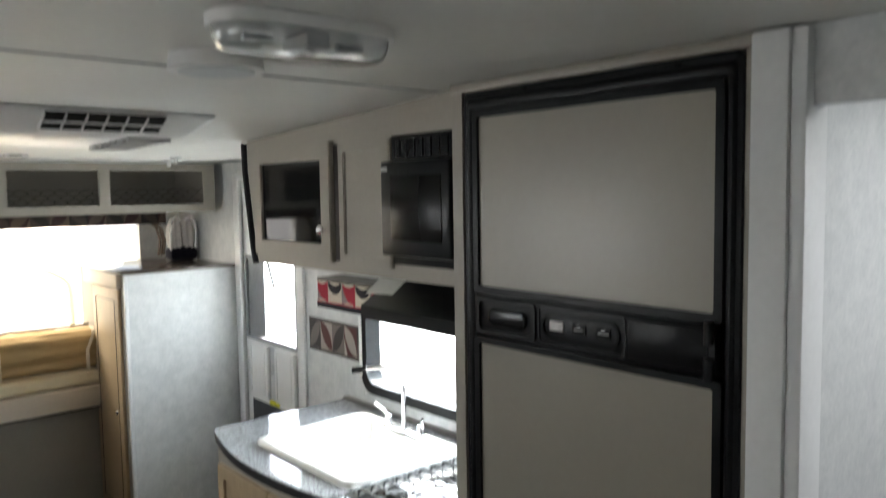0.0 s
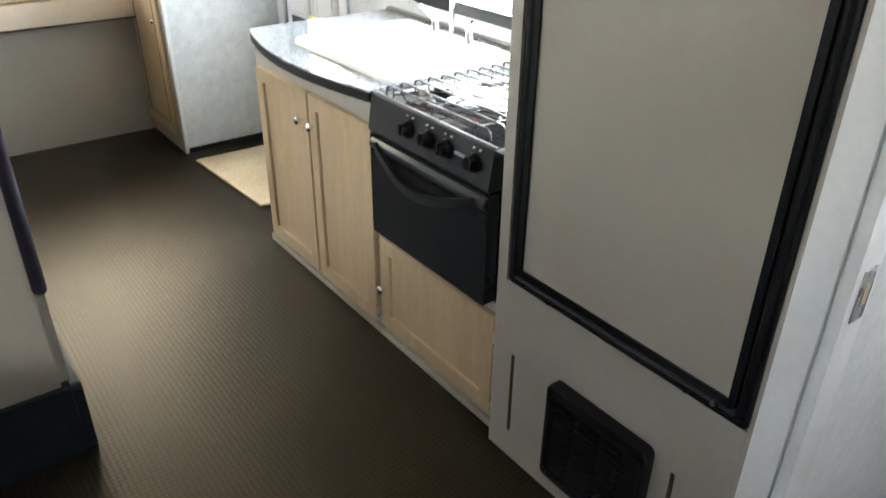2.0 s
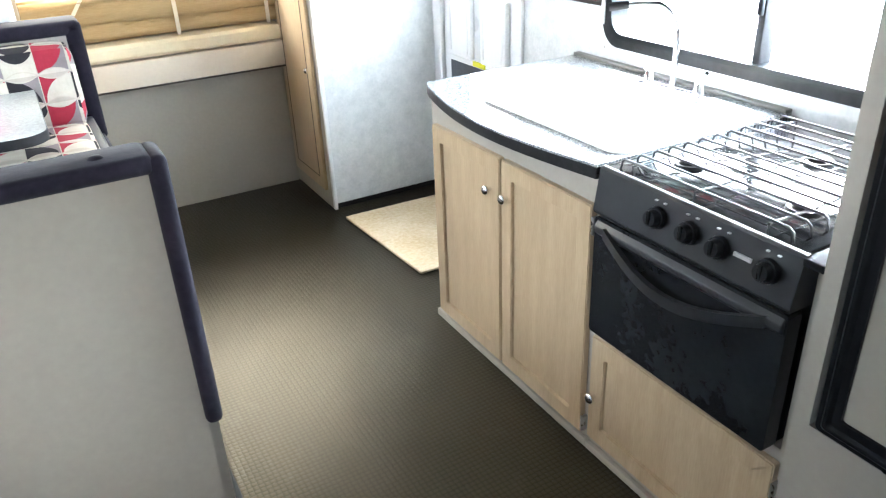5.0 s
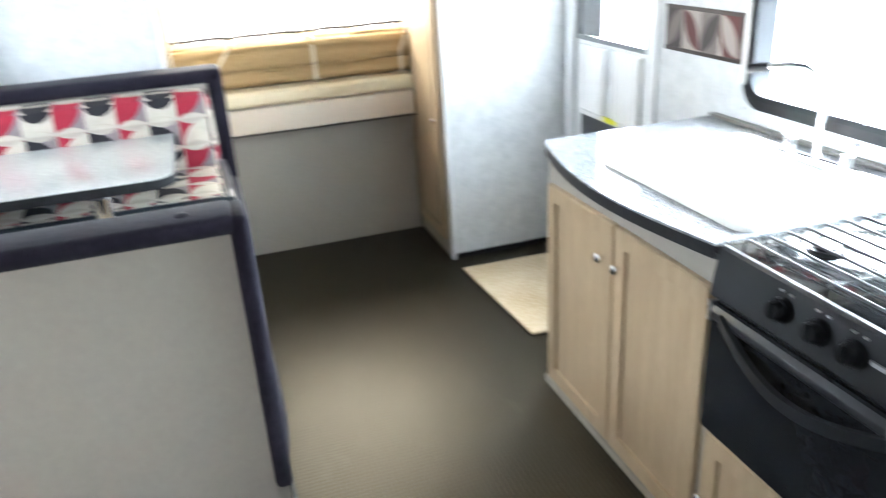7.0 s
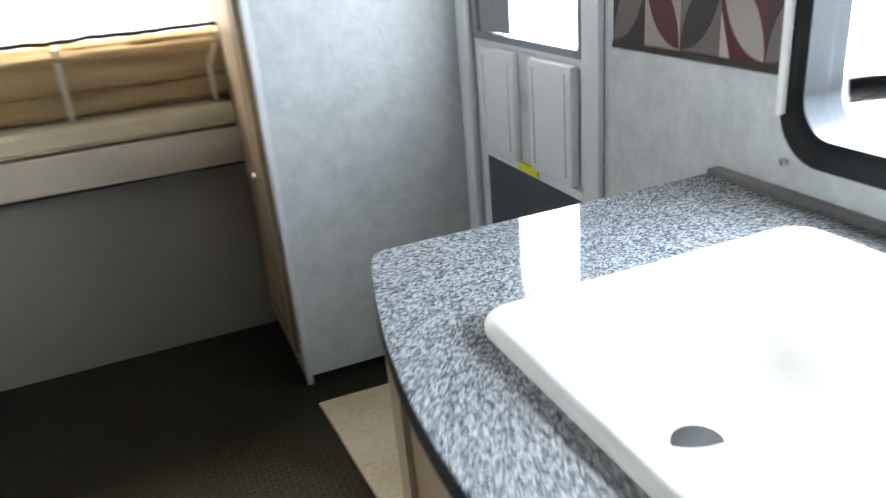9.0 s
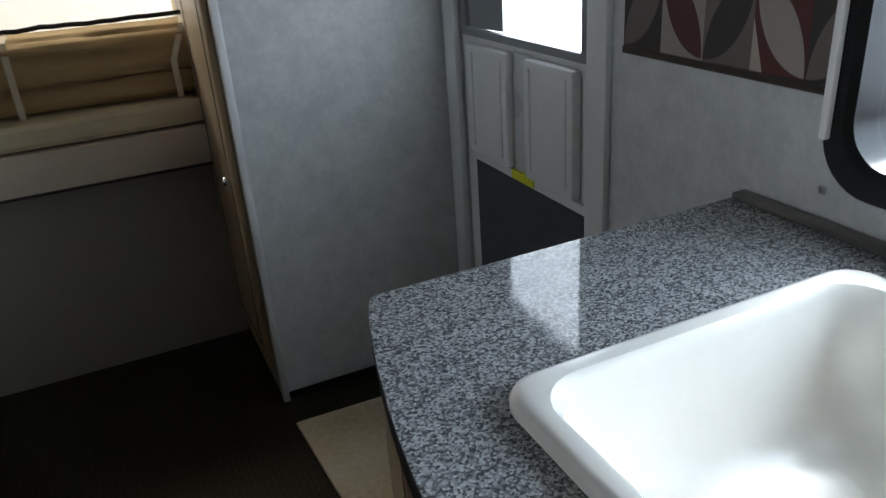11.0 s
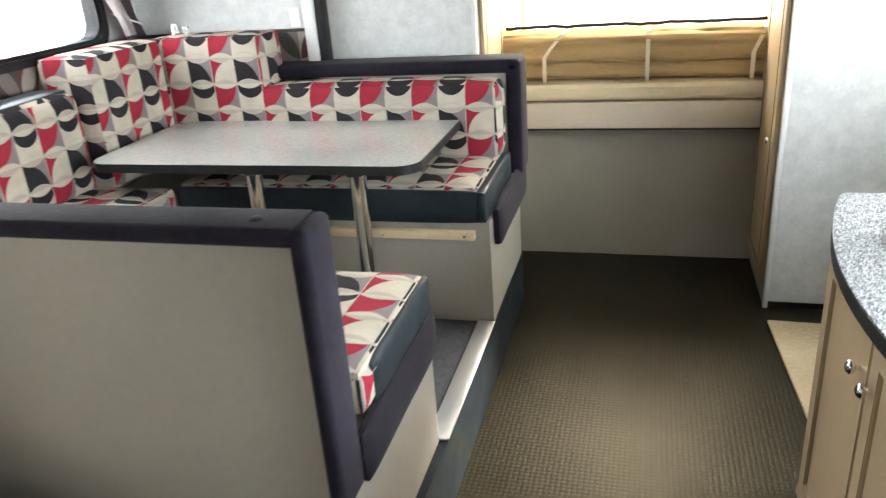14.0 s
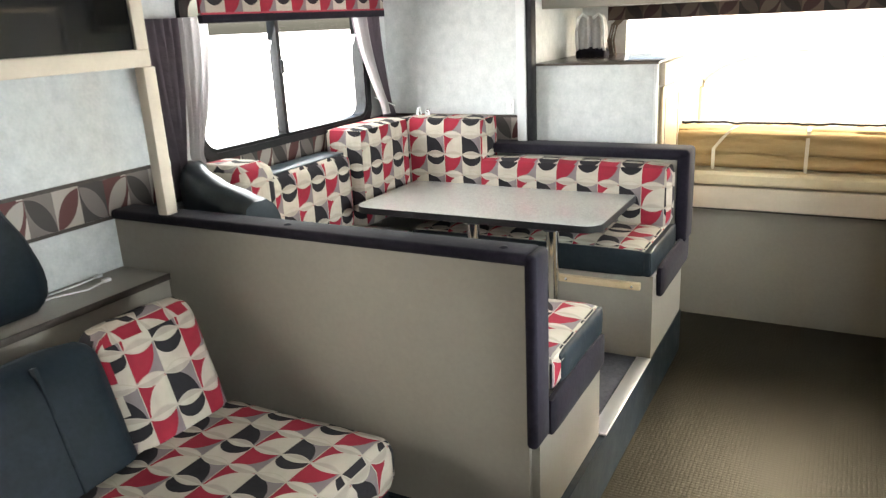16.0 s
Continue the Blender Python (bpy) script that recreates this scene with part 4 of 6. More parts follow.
tube(bm, [(UX - 0.006, 4.81, 1.606), (UX - 0.006, 4.826, 1.66), (UX - 0.006, 4.872, 1.94), (UX - 0.006, 4.874, 2.035)], 0.011, 8)
part("end_trim", bm, RUBBER, upper, "dark trim strip on the end")

micro = thing("microwave", "black built-in microwave with dark glass door", "microwave", (4.1, 3.87, 1.66))
part("body", boxes(((UX - 0.012, 3.70, 1.655), (UX + 0.0, 3.985, 2.005)), bevel=0.002), BLACK_PLASTIC, micro)
mdoor = part("door", boxes(((UX - 0.055, 3.70, 1.682), (UX - 0.013, 3.982, 1.935)), bevel=0.008), BLACK_PLASTIC, micro)
part("window", boxes(((UX - 0.0575, 3.73, 1.725), (UX - 0.0545, 3.935, 1.895)), bevel=0.001), SMOKED, mdoor, "dark oven glass")
part("badge", boxes(((UX - 0.057, 3.948, 1.908), (UX - 0.0545, 3.974, 1.918))), INK, mdoor, "small grey badge")
for k in range(8):
    part("vent_slot", boxes(((UX - 0.016, 3.715 + k * 0.033, 1.945), (UX - 0.0125, 3.738 + k * 0.033, 1.992))), BLACK_ENAMEL, micro)

hood = thing("range_hood", "black range hood under the wall cabinet", "range hood", (4.35, 4.1, 1.45))
bm = bmesh.new()
prism(bm, [(4.615, 1.605), (4.40, 1.605), (4.16, 1.47), (4.16, 1.425), (4.615, 1.425)], 3.70, 4.44, 1)
part("shell", bm, BLACK_PLASTIC, hood)
leaflet = solo("leaflet", boxes(((-0.085, -0.06, 0.0), (0.085, 0.06, 0.002))), PAPER, "pale printed leaflet lying on the range hood", "leaflet")
leaflet.matrix_world = pose(4.285, 4.42, 1.5475, 0, -29.5, 12)
under = thing("under_cabinet_light", "white oval light under the wall cabinet", "light", (4.35, 4.62, 1.585))
bm = bmesh.new()
dome(bm, (4.30, 4.68, 1.605), (0.05, 0.12, 0.03), 6, 24, -90, 0)
part("lens", bm, WHITE_PLASTIC, under)

# ---- kitchen window, border, entry door ----
DULL_ALU = varied("dull_grey_frame", (0.20, 0.21, 0.22), (0.28, 0.29, 0.30), 0.45, scale=5.0, bump=0.02)
CHANNEL = varied("grey_channel", (0.55, 0.56, 0.57), (0.62, 0.63, 0.64), 0.3, scale=5.0, bump=0.02)
def framed_window(name, label, x, y0, z0, y1, z1, inward, mullions=(), r=0.07, split=0.035):
    """A rubber-framed caravan window in a wall across x; inward: the side of the room."""
    w = thing(name, label, "window", (x, (y0 + y1) / 2, z0), kind="structure")
    bm = bmesh.new()
    lo, hi = sorted((x - inward * 0.055, x + inward * 0.022))
    ring(bm, rounded(y0 - 0.018, z0 - 0.018, y1 + 0.018, z1 + 0.018, r + 0.012, 8), rounded(y0 + 0.015, z0 + 0.015, y1 - 0.015, z1 - 0.015, r, 8), lo, hi, 0)
    fr = part("window_frame", bm, RUBBER, w, "black rounded frame")
    bm = bmesh.new()
    lo2, hi2 = sorted((x - inward * 0.05, x + inward * 0.028))
    ring(bm, rounded(y0 + 0.014, z0 + 0.014, y1 - 0.014, z1 - 0.014, r, 8), rounded(y0 + 0.03, z0 + 0.03, y1 - 0.03, z1 - 0.03, r - 0.01, 8), lo2, hi2 - 0.012 if inward > 0 else hi2, 0)
    part("inner_seal", bm, BLACK_PLASTIC, fr)
    stops = [y0 + 0.02, *mullions, y1 - 0.02]
    for m_ in mullions:
        bm = boxes((sorted_lo((x - inward * 0.04, m_ - 0.012, z0 + 0.015), (x + inward * 0.012, m_ + 0.012, z1 - 0.015))), bevel=0.003)
        bar = part("mullion", bm, RUBBER, w)
        part("latch", boxes(sorted_lo((x + inward * 0.012, m_ - 0.008, (z0 + z1) / 2 - 0.03), (x + inward * 0.026, m_ + 0.008, (z0 + z1) / 2 + 0.03)), bevel=0.003), BLACK_PLASTIC, bar)
    for a, b in zip(stops, stops[1:]):
        p = part("pane", boxes(sorted_lo((x - inward * 0.022, a, z0 + 0.02), (x - inward * 0.018, b, z1 - 0.02))), PANE, w, "clear glass pane")
        p.visible_shadow = False
    return w


def sorted_lo(a, b):
    return tuple(min(p, q) for p, q in zip(a, b)), tuple(max(p, q) for p, q in zip(a, b))


framed_window("window_1", "black-framed sliding window behind the sink", XR, *KW, -1, (4.44,))
framed_window("window_3", "black-framed window behind the sofa", SX, *SW2, 1, (2.8,), r=0.06)
framed_window("window_2", "black-framed sliding window of the dinette", SX, *SW, 1, (5.36,), r=0.08)
strip = solo("window_edge_strip", boxes(((XR - 0.034, 5.070, 1.035), (XR - 0.023, 5.082, 1.40)), bevel=0.002), WHITE_PLASTIC, "white plastic strip beside the kitchen window", "trim", kind="structure")


def border_strip(lo, hi, axis, label):
    """Wallpaper border with dark cap strips above and below."""
    b = thing("wall_border", label, "wall border", ((lo[0] + hi[0]) / 2, (lo[1] + hi[1]) / 2, lo[2]))
    part("paper_strip", boxes((lo, hi)), BORDER, b)
    for z in (lo[2] - 0.013, hi[2]):
        l, h = list(lo), list(hi)
        l[2], h[2] = z, z + 0.013
        l[axis] -= 0.003
        h[axis] += 0.003
        part("cap_strip", boxes((l, h)), DARK_TRIM, b, "thin dark cap strip")
    return b


border_strip((XR - 0.004, 5.086, 1.100), (XR - 0.0005, 5.55, 1.235), 0, "brown and red patterned border by the kitchen window")

val = thing("window_valance", "red and black patterned valance over the kitchen window", "valance", (4.55, 4.62, 1.34))
part("fabric_front", boxes(((4.475, 3.98, 1.372), (4.487, 5.235, 1.465)), bevel=0.003), FABRIC, val)
part("side_return", boxes(((4.488, 5.225, 1.355), (XR - 0.002, 5.236, 1.465))), FABRIC, val)
part("bottom_band", boxes(((4.473, 3.98, 1.345), (4.489, 5.237, 1.3715)), bevel=0.002), VELVET, val, "dark plum bottom band")
part("top_board", boxes(((4.475, 3.98, 1.4655), (XR - 0.002, 5.235, 1.478))), DARK_TRIM, val)
part("red_piping", boxes(((4.4725, 3.98, 1.3700), (4.4755, 5.237, 1.3745))), mat("red_piping", RED, 0.7), val, "thin red piping")
screw = bmesh.new()
rod(screw, (XR - 0.004, 5.085, 0.952), (XR, 5.085, 0.952), 0.007, 12)
solo("wall_screw_cap", screw, STEEL, "small round screw cap on the kitchen wall", "screw cap")

frame_ = setting("door_1", boxes(((XR - 0.018, DR[0] - 0.055, 0.0), (XR - 0.001, DR[0] + 0.012, 1.97)), ((XR - 0.018, DR[2] - 0.012, 0.0), (XR - 0.001, DR[2] + 0.055, 1.97)), ((XR - 0.018, DR[0] + 0.012, 1.935), (XR - 0.001, DR[2] - 0.012, 1.99)), bevel=0.004), WHITE_TRIM, "white entry door with a window and a lower grille", "door")
DX = XR + 0.012
bm = boxes(((DX, DR[0] + 0.002, 0.0), (DX + 0.035, DR[0] + 0.035, 1.93)), ((DX, DR[2] - 0.035, 0.0), (DX + 0.035, DR[2] - 0.002, 1.93)), ((DX, DR[0] + 0.035, 1.50), (DX + 0.035, DR[2] - 0.035, 1.93)), ((DX, DR[0] + 0.035, 0.0), (DX + 0.035, DR[2] - 0.035, 1.06)))
leaf = part("door_leaf", bm, WHITE_PLASTIC, frame_)
bm = bmesh.new()
ring(bm, rounded(DR[0] + 0.014, 1.045, DR[2] - 0.022, 1.515, 0.01), rounded(DR[0] + 0.052, 1.064, DR[2] - 0.045, 1.492, 0.008), DX - 0.012, DX + 0.004, 0)
part("window_frame", bm, DULL_ALU, leaf, "grey window frame")
# grey curved strip covers the far side of the door window
bm = bmesh.new()
prism(bm, [(DX + 0.002, 6.228), (DX - 0.004, 6.19), (DX - 0.002, 6.14), (DX + 0.006, 6.085), (DX + 0.010, 6.06), (DX + 0.013, 6.06), (DX + 0.013, 6.228)], 1.066, 1.490, 2)
part("window_side_strip", bm, DULL_ALU, leaf, "grey curved strip along one side of the window", smooth=60)
g = part("pane", boxes(((DX + 0.014, DR[0] + 0.035, 1.06), (DX + 0.018, DR[2] - 0.035, 1.50))), PANE, leaf, "clear glass pane")
g.visible_shadow = False
for y0, y1 in ((5.70, 5.905), (5.985, 6.20)):
    bm = boxes(((DX - 0.030, y0, 0.735), (DX - 0.001, y1, 1.03)), bevel=0.011)
    s = part("shutter_panel", bm, WHITE_PLASTIC, leaf, "moulded white panel")
    for k in range(2):
        part("rib", boxes(((DX - 0.034, y0 + 0.02 + k * 0.15, 0.76), (DX - 0.0295, y0 + 0.032 + k * 0.15, 1.01)), bevel=0.002), WHITE_PLASTIC, s)
part("slide_channel", boxes(((DX - 0.008, 5.905, 0.735), (DX - 0.001, 5.985, 1.03))), CHANNEL, leaf, "grey slide channel")
part("yellow_label", boxes(((DX - 0.0185, 5.885, 0.712), (DX - 0.009, 5.985, 0.735)), bevel=0.001), YELLOW, leaf, "yellow warning label")
part("lower_grille", boxes(((DX - 0.006, 5.67, 0.12), (DX - 0.001, 6.205, 0.705))), varied("slate_mesh", (0.05, 0.055, 0.065), (0.085, 0.09, 0.10), 0.6, scale=40.0), leaf, "dark slate lower screen")
part("sill_rail", boxes(((DX - 0.012, 5.66, 0.706), (DX - 0.001, 6.215, 0.73)), bevel=0.003), WHITE_PLASTIC, leaf)
bm = bmesh.new()
prism(bm, [(4.04, 5.508), (4.57, 5.495), (4.57, 6.205), (3.998, 6.222)], 0.001, 0.016, 2)
bmesh.ops.bevel(bm, geom=bm.edges[:], offset=0.006, segments=2, profile=0.5, affect="EDGES")
solo("door_mat", bm, CARPET, "cream carpet door mat worn brown in the middle", "door mat")

cable = bmesh.new()
tube(cable, [(4.03, 4.863, 1.86), (4.025, 4.866, 1.80), (4.02, 4.862, 1.70), (4.03, 4.85, 1.60), (4.05, 4.84, 1.50)], 0.005, 6)
part("power_cord", cable, WHITE_PLASTIC, upper, "white hanging cord", smooth=60)
part("plug", boxes(((4.015, 4.835, 1.85), (4.045, 4.878, 1.90)), bevel=0.004), DARK_TRIM, upper, "dark plug")

# ---- bunk end: closets, bed, shelf, tent ----
CT_Z = 1.455


def closet(x0, x1, label, door_side, CT_Z=CT_Z):
    c = thing("closet", label, "closet", ((x0 + x1) / 2, 6.7, 0.0), group="closets beside the bunk")
    part("front", boxes(((x0, 6.36, 0.03), (x1, 6.375, CT_Z - 0.012))), WALL, c, "white mottled front")
    part("kick", boxes(((x0 + 0.005, 6.368, 0.0), (x1 - 0.005, 6.38, 0.03))), RUBBER, c, "black kick strip")
    xd = x0 if door_side < 0 else x1
    s = -door_side
    part("side_frame", boxes(sorted_lo((xd, 6.376, 0.0), (xd + s * 0.018, 7.14, CT_Z - 0.012))), TAUPE, c)
    part("top_rail", boxes(sorted_lo((xd - s * 0.030, 6.40, 1.368), (xd - s * 0.001, 6.98, CT_Z - 0.013)), bevel=0.003), BEDBOARD, c, "cream top rail")
    part("corner_trim", boxes(sorted_lo((xd - s * 0.004, 6.352, 0.0), (xd + s * 0.016, 6.372, CT_Z - 0.012)), bevel=0.004), WHITE_TRIM, c)
    bm = boxes(sorted_lo((xd - s * 0.019, 6.42, 0.09), (xd - s * 0.001, 6.85, 1.36)), bevel=0.003)
    d = part("door", bm, MAPLE, c, "maple door")
    bm = boxes(sorted_lo((xd - s * 0.021, 6.475, 0.15), (xd - s * 0.0185, 6.795, 0.153)), sorted_lo((xd - s * 0.021, 6.475, 1.297), (xd - s * 0.0185, 6.795, 1.30)), sorted_lo((xd - s * 0.021, 6.475, 0.153), (xd - s * 0.0185, 6.479, 1.297)), sorted_lo((xd - s * 0.021, 6.791, 0.153), (xd - s * 0.0185, 6.795, 1.297)))
    part("groove", bm, DARK_TRIM, d)
    bm = bmesh.new()
    dome(bm, (xd - s * 0.036, 6.455, 0.70), (0.011, 0.014, 0.014), 6, 16)
    rod(bm, (xd - s * 0.036, 6.455, 0.70), (xd - s * 0.018, 6.455, 0.70), 0.005)
    part("knob", bm, CHROME, d, "chrome knob")
    part("top", boxes(((x0 - 0.02, 6.335, CT_Z - 0.012), (x1 + 0.01, 7.14, CT_Z)), bevel=0.002), varied("dark_top_board", (0.08, 0.06, 0.05), (0.12, 0.095, 0.08), 0.2, scale=6.0), c, "dark glossy top board")
    return c


closet(4.0, XR - 0.002, "white mottled closet with a maple side door", -1)
closet(XL + 0.012, 2.818, "white mottled closet behind the dinette bench", 1, 1.49)

bunk = thing("bunk_bed", "cream bunk platform with a thin mattress", "bed", (3.42, 6.9, 0.0))
part("front_panel", boxes(((2.835, 6.87, 0.0), (3.995, 6.885, 0.665))), TAUPE, bunk, "taupe panel under the bunk")
part("fascia", boxes(((2.835, 6.80, 0.665), (3.995, 6.86, 0.785)), bevel=0.003), BEDBOARD, bunk, "cream front board")
part("fascia_edge", boxes(((2.835, 6.797, 0.657), (3.995, 6.862, 0.6648))), DARK_TRIM, bunk, "dark lower edge strip")
part("platform", boxes(((2.835, 6.862, 0.74), (3.995, 8.55, 0.784))), BEDBOARD, bunk)
part("mattress", pillow((2.84, 6.815, 0.788), (3.99, 8.5, 0.872), 0.02, 0.006, seed=3), varied("cream_mattress", (0.66, 0.56, 0.38), (0.74, 0.65, 0.46), 0.9, scale=5.0, bump=0.3, spec=0.1), bunk, "cream foam mattress")

roll = thing("canvas_bundle", "folded tan canvas bundle tied with cream straps on the bunk", "canvas bundle", (3.42, 6.98, 0.876))


def bundle(z0, z1, y0, y1, seed, x0=2.72, x1=4.10):
    """Folded cloth with creases along its length."""
    bm = bmesh.new()
    cols, rows = 90, 48
    grid = []
    for i in range(cols + 1):
        x = x0 + (x1 - x0) * i / cols
        loop = []
        for j in range(rows):
            q = 2 * math.pi * j / rows
            cy, cz = math.cos(q), math.sin(q)
            sy, sz = math.copysign(abs(cy) ** 0.45, cy), math.copysign(abs(cz) ** 0.6, cz)
            n1 = noise.noise(Vector((x * 2.2, q * 2.0, seed)))
            n2 = noise.noise(Vector((x * 6.0, q * 5.0, seed + 7)))
            crease = abs(math.sin(3.1 * q + 1.8 * noise.noise(Vector((x * 1.4, 0.3, seed)))))
            k = 1 + 0.07 * n1 + 0.05 * n2 - 0.13 * (1 - crease) ** 3
            loop.append(bm.verts.new((x, (y0 + y1) / 2 + sy * k * (y1 - y0) / 2, max(z0 - 0.002, (z0 + z1) / 2 + sz * k * (z1 - z0) / 2))))
        grid.append(loop)
    for a, b in zip(grid, grid[1:]):
        for j in range(rows):
            bm.faces.new((a[j], a[(j + 1) % rows], b[(j + 1) % rows], b[j]))
    bm.faces.new(grid[0]), bm.faces.new(grid[-1])
    bmesh.ops.recalc_face_normals(bm, faces=bm.faces)
    return bm


part("lower_fold", bundle(0.876, 0.985, 6.845, 7.12, 1), TAN, roll, smooth=80)
part("upper_fold", bundle(0.940, 1.092, 6.825, 7.15, 5), TAN, roll, smooth=80)
bm = bmesh.new()
tube(bm, [(2.74 + 0.034 * k, 7.03 + 0.01 * noise.noise(Vector((k * 0.9, 0, 2))), 1.104 + 0.010 * noise.noise(Vector((k * 0.5, 3, 0)))) for k in range(41)], 0.008, 6)
part("dark_cord", bm, RUBBER, roll, "dark edge cord")
for x, lean in ((3.03, 0.10), (3.49, 0.0), (3.93, 0.06)):
    bm = bmesh.new()
    pts = [(x, 6.822, 0.878), (x, 6.820, 0.935), (x, 6.820, 0.99), (x + lean * 0.4, 6.825, 1.045), (x + lean * 0.8, 6.86, 1.090), (x + lean, 6.95, 1.099)]
    for a, b in zip(pts, pts[1:]):
        v = [bm.verts.new(p) for p in ((a[0] - 0.009, *a[1:]), (a[0] + 0.009, *a[1:]), (b[0] + 0.009, *b[1:]), (b[0] - 0.009, *b[1:]))]
        bm.faces.new(v)
    bmesh.ops.remove_doubles(bm, verts=bm.verts, dist=1e-5)
    ex = bmesh.ops.extrude_face_region(bm, geom=bm.faces[:])
    bmesh.ops.translate(bm, verts=[v for v in ex["geom"] if isinstance(v, bmesh.types.BMVert)], vec=(0, -0.003, 0.002))
    bmesh.ops.recalc_face_normals(bm, faces=bm.faces)
    part("strap", bm, WEB, roll, "cream webbing strap")

# overhead shelf with nets
shelf = thing("overhead_shelf", "taupe overhead shelf with two net-fronted openings", "shelf", (3.4, 6.75, 1.755))
SF, SZ0, SZ1 = 6.46, 1.760, 2.028
x0, x1 = XL + 0.003, 4.56
opens = ((2.42, 2.92), (3.02, 3.46), (3.505, 3.93), (3.985, 4.49))
bm = boxes(((x0, SF, SZ0), (x1, SF + 0.02, SZ0 + 0.045)), ((x0, SF, SZ1 - 0.04), (x1, SF + 0.02, SZ1)), ((x0, SF + 0.02, SZ0), (x1, 7.14, SZ0 + 0.015)), ((x1 - 0.015, SF + 0.02, SZ0 + 0.015), (x1, 7.14, SZ1)))
edges_x = [x0] + [v for o in opens for v in o] + [x1]
for a, b in zip(edges_x[::2], edges_x[1::2]):
    box(bm, (a, SF, SZ0 + 0.045), (b, SF + 0.02, SZ1 - 0.04))
part("carcass", bm, TAUPE, shelf)
part("back", boxes(((x0, 7.0, SZ0 + 0.015), (x1 - 0.015, 7.01, SZ1 - 0.002))), TAUPE, shelf)
NET = mat("dark_net", (0.03, 0.03, 0.03), 0.7)
for a, b in opens:
    bm = bmesh.new()
    rows, cols = 3, max(4, int((b - a) / 0.055))
    for r_ in range(rows + 1):
        tube(bm, [(a + (b - a) * k / (2 * cols), SF + 0.014, SZ0 + 0.048 + 0.024 * r_ + (0.010 if (k + r_) % 2 else -0.002)) for k in range(2 * cols + 1)], 0.0016, 4)
        for k in range(2 * cols + 1):
            if (k + r_) % 2 and r_ < rows:
                xx = a + (b - a) * k / (2 * cols)
                rod(bm, (xx, SF + 0.014, SZ0 + 0.058 + 0.024 * r_), (xx, SF + 0.014, SZ0 + 0.070 + 0.024 * r_), 0.0016, 4)
    part("net", bm, NET, shelf, "dark hexagon net")
solo("white_case", boxes(((3.20, 6.55, SZ0 + 0.016), (3.32, 6.66, SZ0 + 0.085)), bevel=0.02), PAPER, "small pale item behind the shelf net", "box")
val2 = thing("bunk_valance", "brown patterned valance strip under the overhead shelf", "valance", (3.4, 6.6, 1.70))
part("fabric_strip", boxes(((2.40, 6.93, 1.682), (4.45, 6.945, 1.758)), bevel=0.003), STRIP, val2)

for x, m_ in ((4.515, 1), (2.33, -1)):
    cur = thing("tied_curtain", "gathered pale sheer curtain with a dark band on the closet", "curtain", (x, 6.85, CT_Z), group="tied curtains")
    # the cloth splays up from the band in two gathered halves
    for s_, nm in ((-1, "cloth"), (1, "cloth")):
        bm = bmesh.new()
        rows = []
        for r_ in range(11):
            k = r_ / 10
            wide = 0.036 + 0.012 * math.sin(math.pi * k) - 0.012 * k ** 4
            rows.append([bm.verts.new((x + s_ * 0.037 + wide * math.cos(q) * (1 + 0.13 * math.cos(6 * q + 0.5 * r_)), 6.875 + (0.042 - 0.015 * k ** 3) * math.sin(q) * (1 + 0.13 * math.cos(6 * q)), CT_Z + 0.075 + 0.185 * k)) for q in [2 * math.pi * n / 42 for n in range(42)]])
        for a, b in zip(rows, rows[1:]):
            for k in range(42):
                bm.faces.new((a[k], a[(k + 1) % 42], b[(k + 1) % 42], b[k]))
        bm.faces.new(rows[-1]), bm.faces.new(rows[0][::-1])
        part(nm, bm, SHEER, cur, smooth=60)
        bm = bmesh.new()
        tube(bm, [(x + s_ * 0.078, 6.835, CT_Z + 0.07), (x + s_ * 0.080, 6.825, CT_Z + 0.18), (x + s_ * 0.070, 6.825, CT_Z + 0.245), (x + s_ * 0.045, 6.83, CT_Z + 0.268), (x + s_ * 0.015, 6.835, CT_Z + 0.245)], 0.008, 8)
        part("cord", bm, WHITE_PLASTIC, cur, "white looped cord", smooth=60)
    part("band", pillow((x - 0.085, 6.822, CT_Z + 0.001), (x + 0.085, 6.925, CT_Z + 0.082), 0.02, 0.006, seed=61), VELVET, cur, "dark folded band")
    bm = bmesh.new()
    for dx in (0.0, 0.016, 0.030):
        tube(bm, [(x - m_ * (0.155 - dx), 6.96, CT_Z + 0.235), (x - m_ * (0.118 - dx), 6.955, CT_Z + 0.20), (x - m_ * (0.10 - dx), 6.95, CT_Z + 0.12), (x - m_ * (0.115 - dx), 6.95, CT_Z + 0.03)], 0.007, 6)
    part("rolled_edge", bm, CORD_CLOTH, cur, "brown rolled curtain edge", smooth=60)

tent = thing("tent_end", "white canvas tent over the fold-out bed", "tent", (3.42, 7.9, 0.75))
bm = bmesh.new()
N = 20
arch = [(2.30 + 2.24 * k / N, 0.80 + 1.10 * math.sin(math.pi * k / N) ** 0.5) for k in range(N + 1)]
a = [bm.verts.new((x, YE + 0.07, z if 0 < k < N else 0.70)) for k, (x, z) in enumerate(arch)]
b = [bm.verts.new((2.38 + 2.08 * k / N, 8.60, 0.70 + (z - 0.70) * 0.62 if 0 < k < N else 0.70)) for k, (x, z) in enumerate(arch)]
for k in range(N):
    bm.faces.new((a[k], a[k + 1], b[k + 1], b[k]))
bmesh.ops.subdivide_edges(bm, edges=bm.edges[:], cuts=2, use_grid_fill=True)
for v in bm.verts:
    v.co += 0.012 * Vector(noise.noise_vector(v.co * 4))
part("canvas", bm, TENT, tent, smooth=70)
bm = bmesh.new()
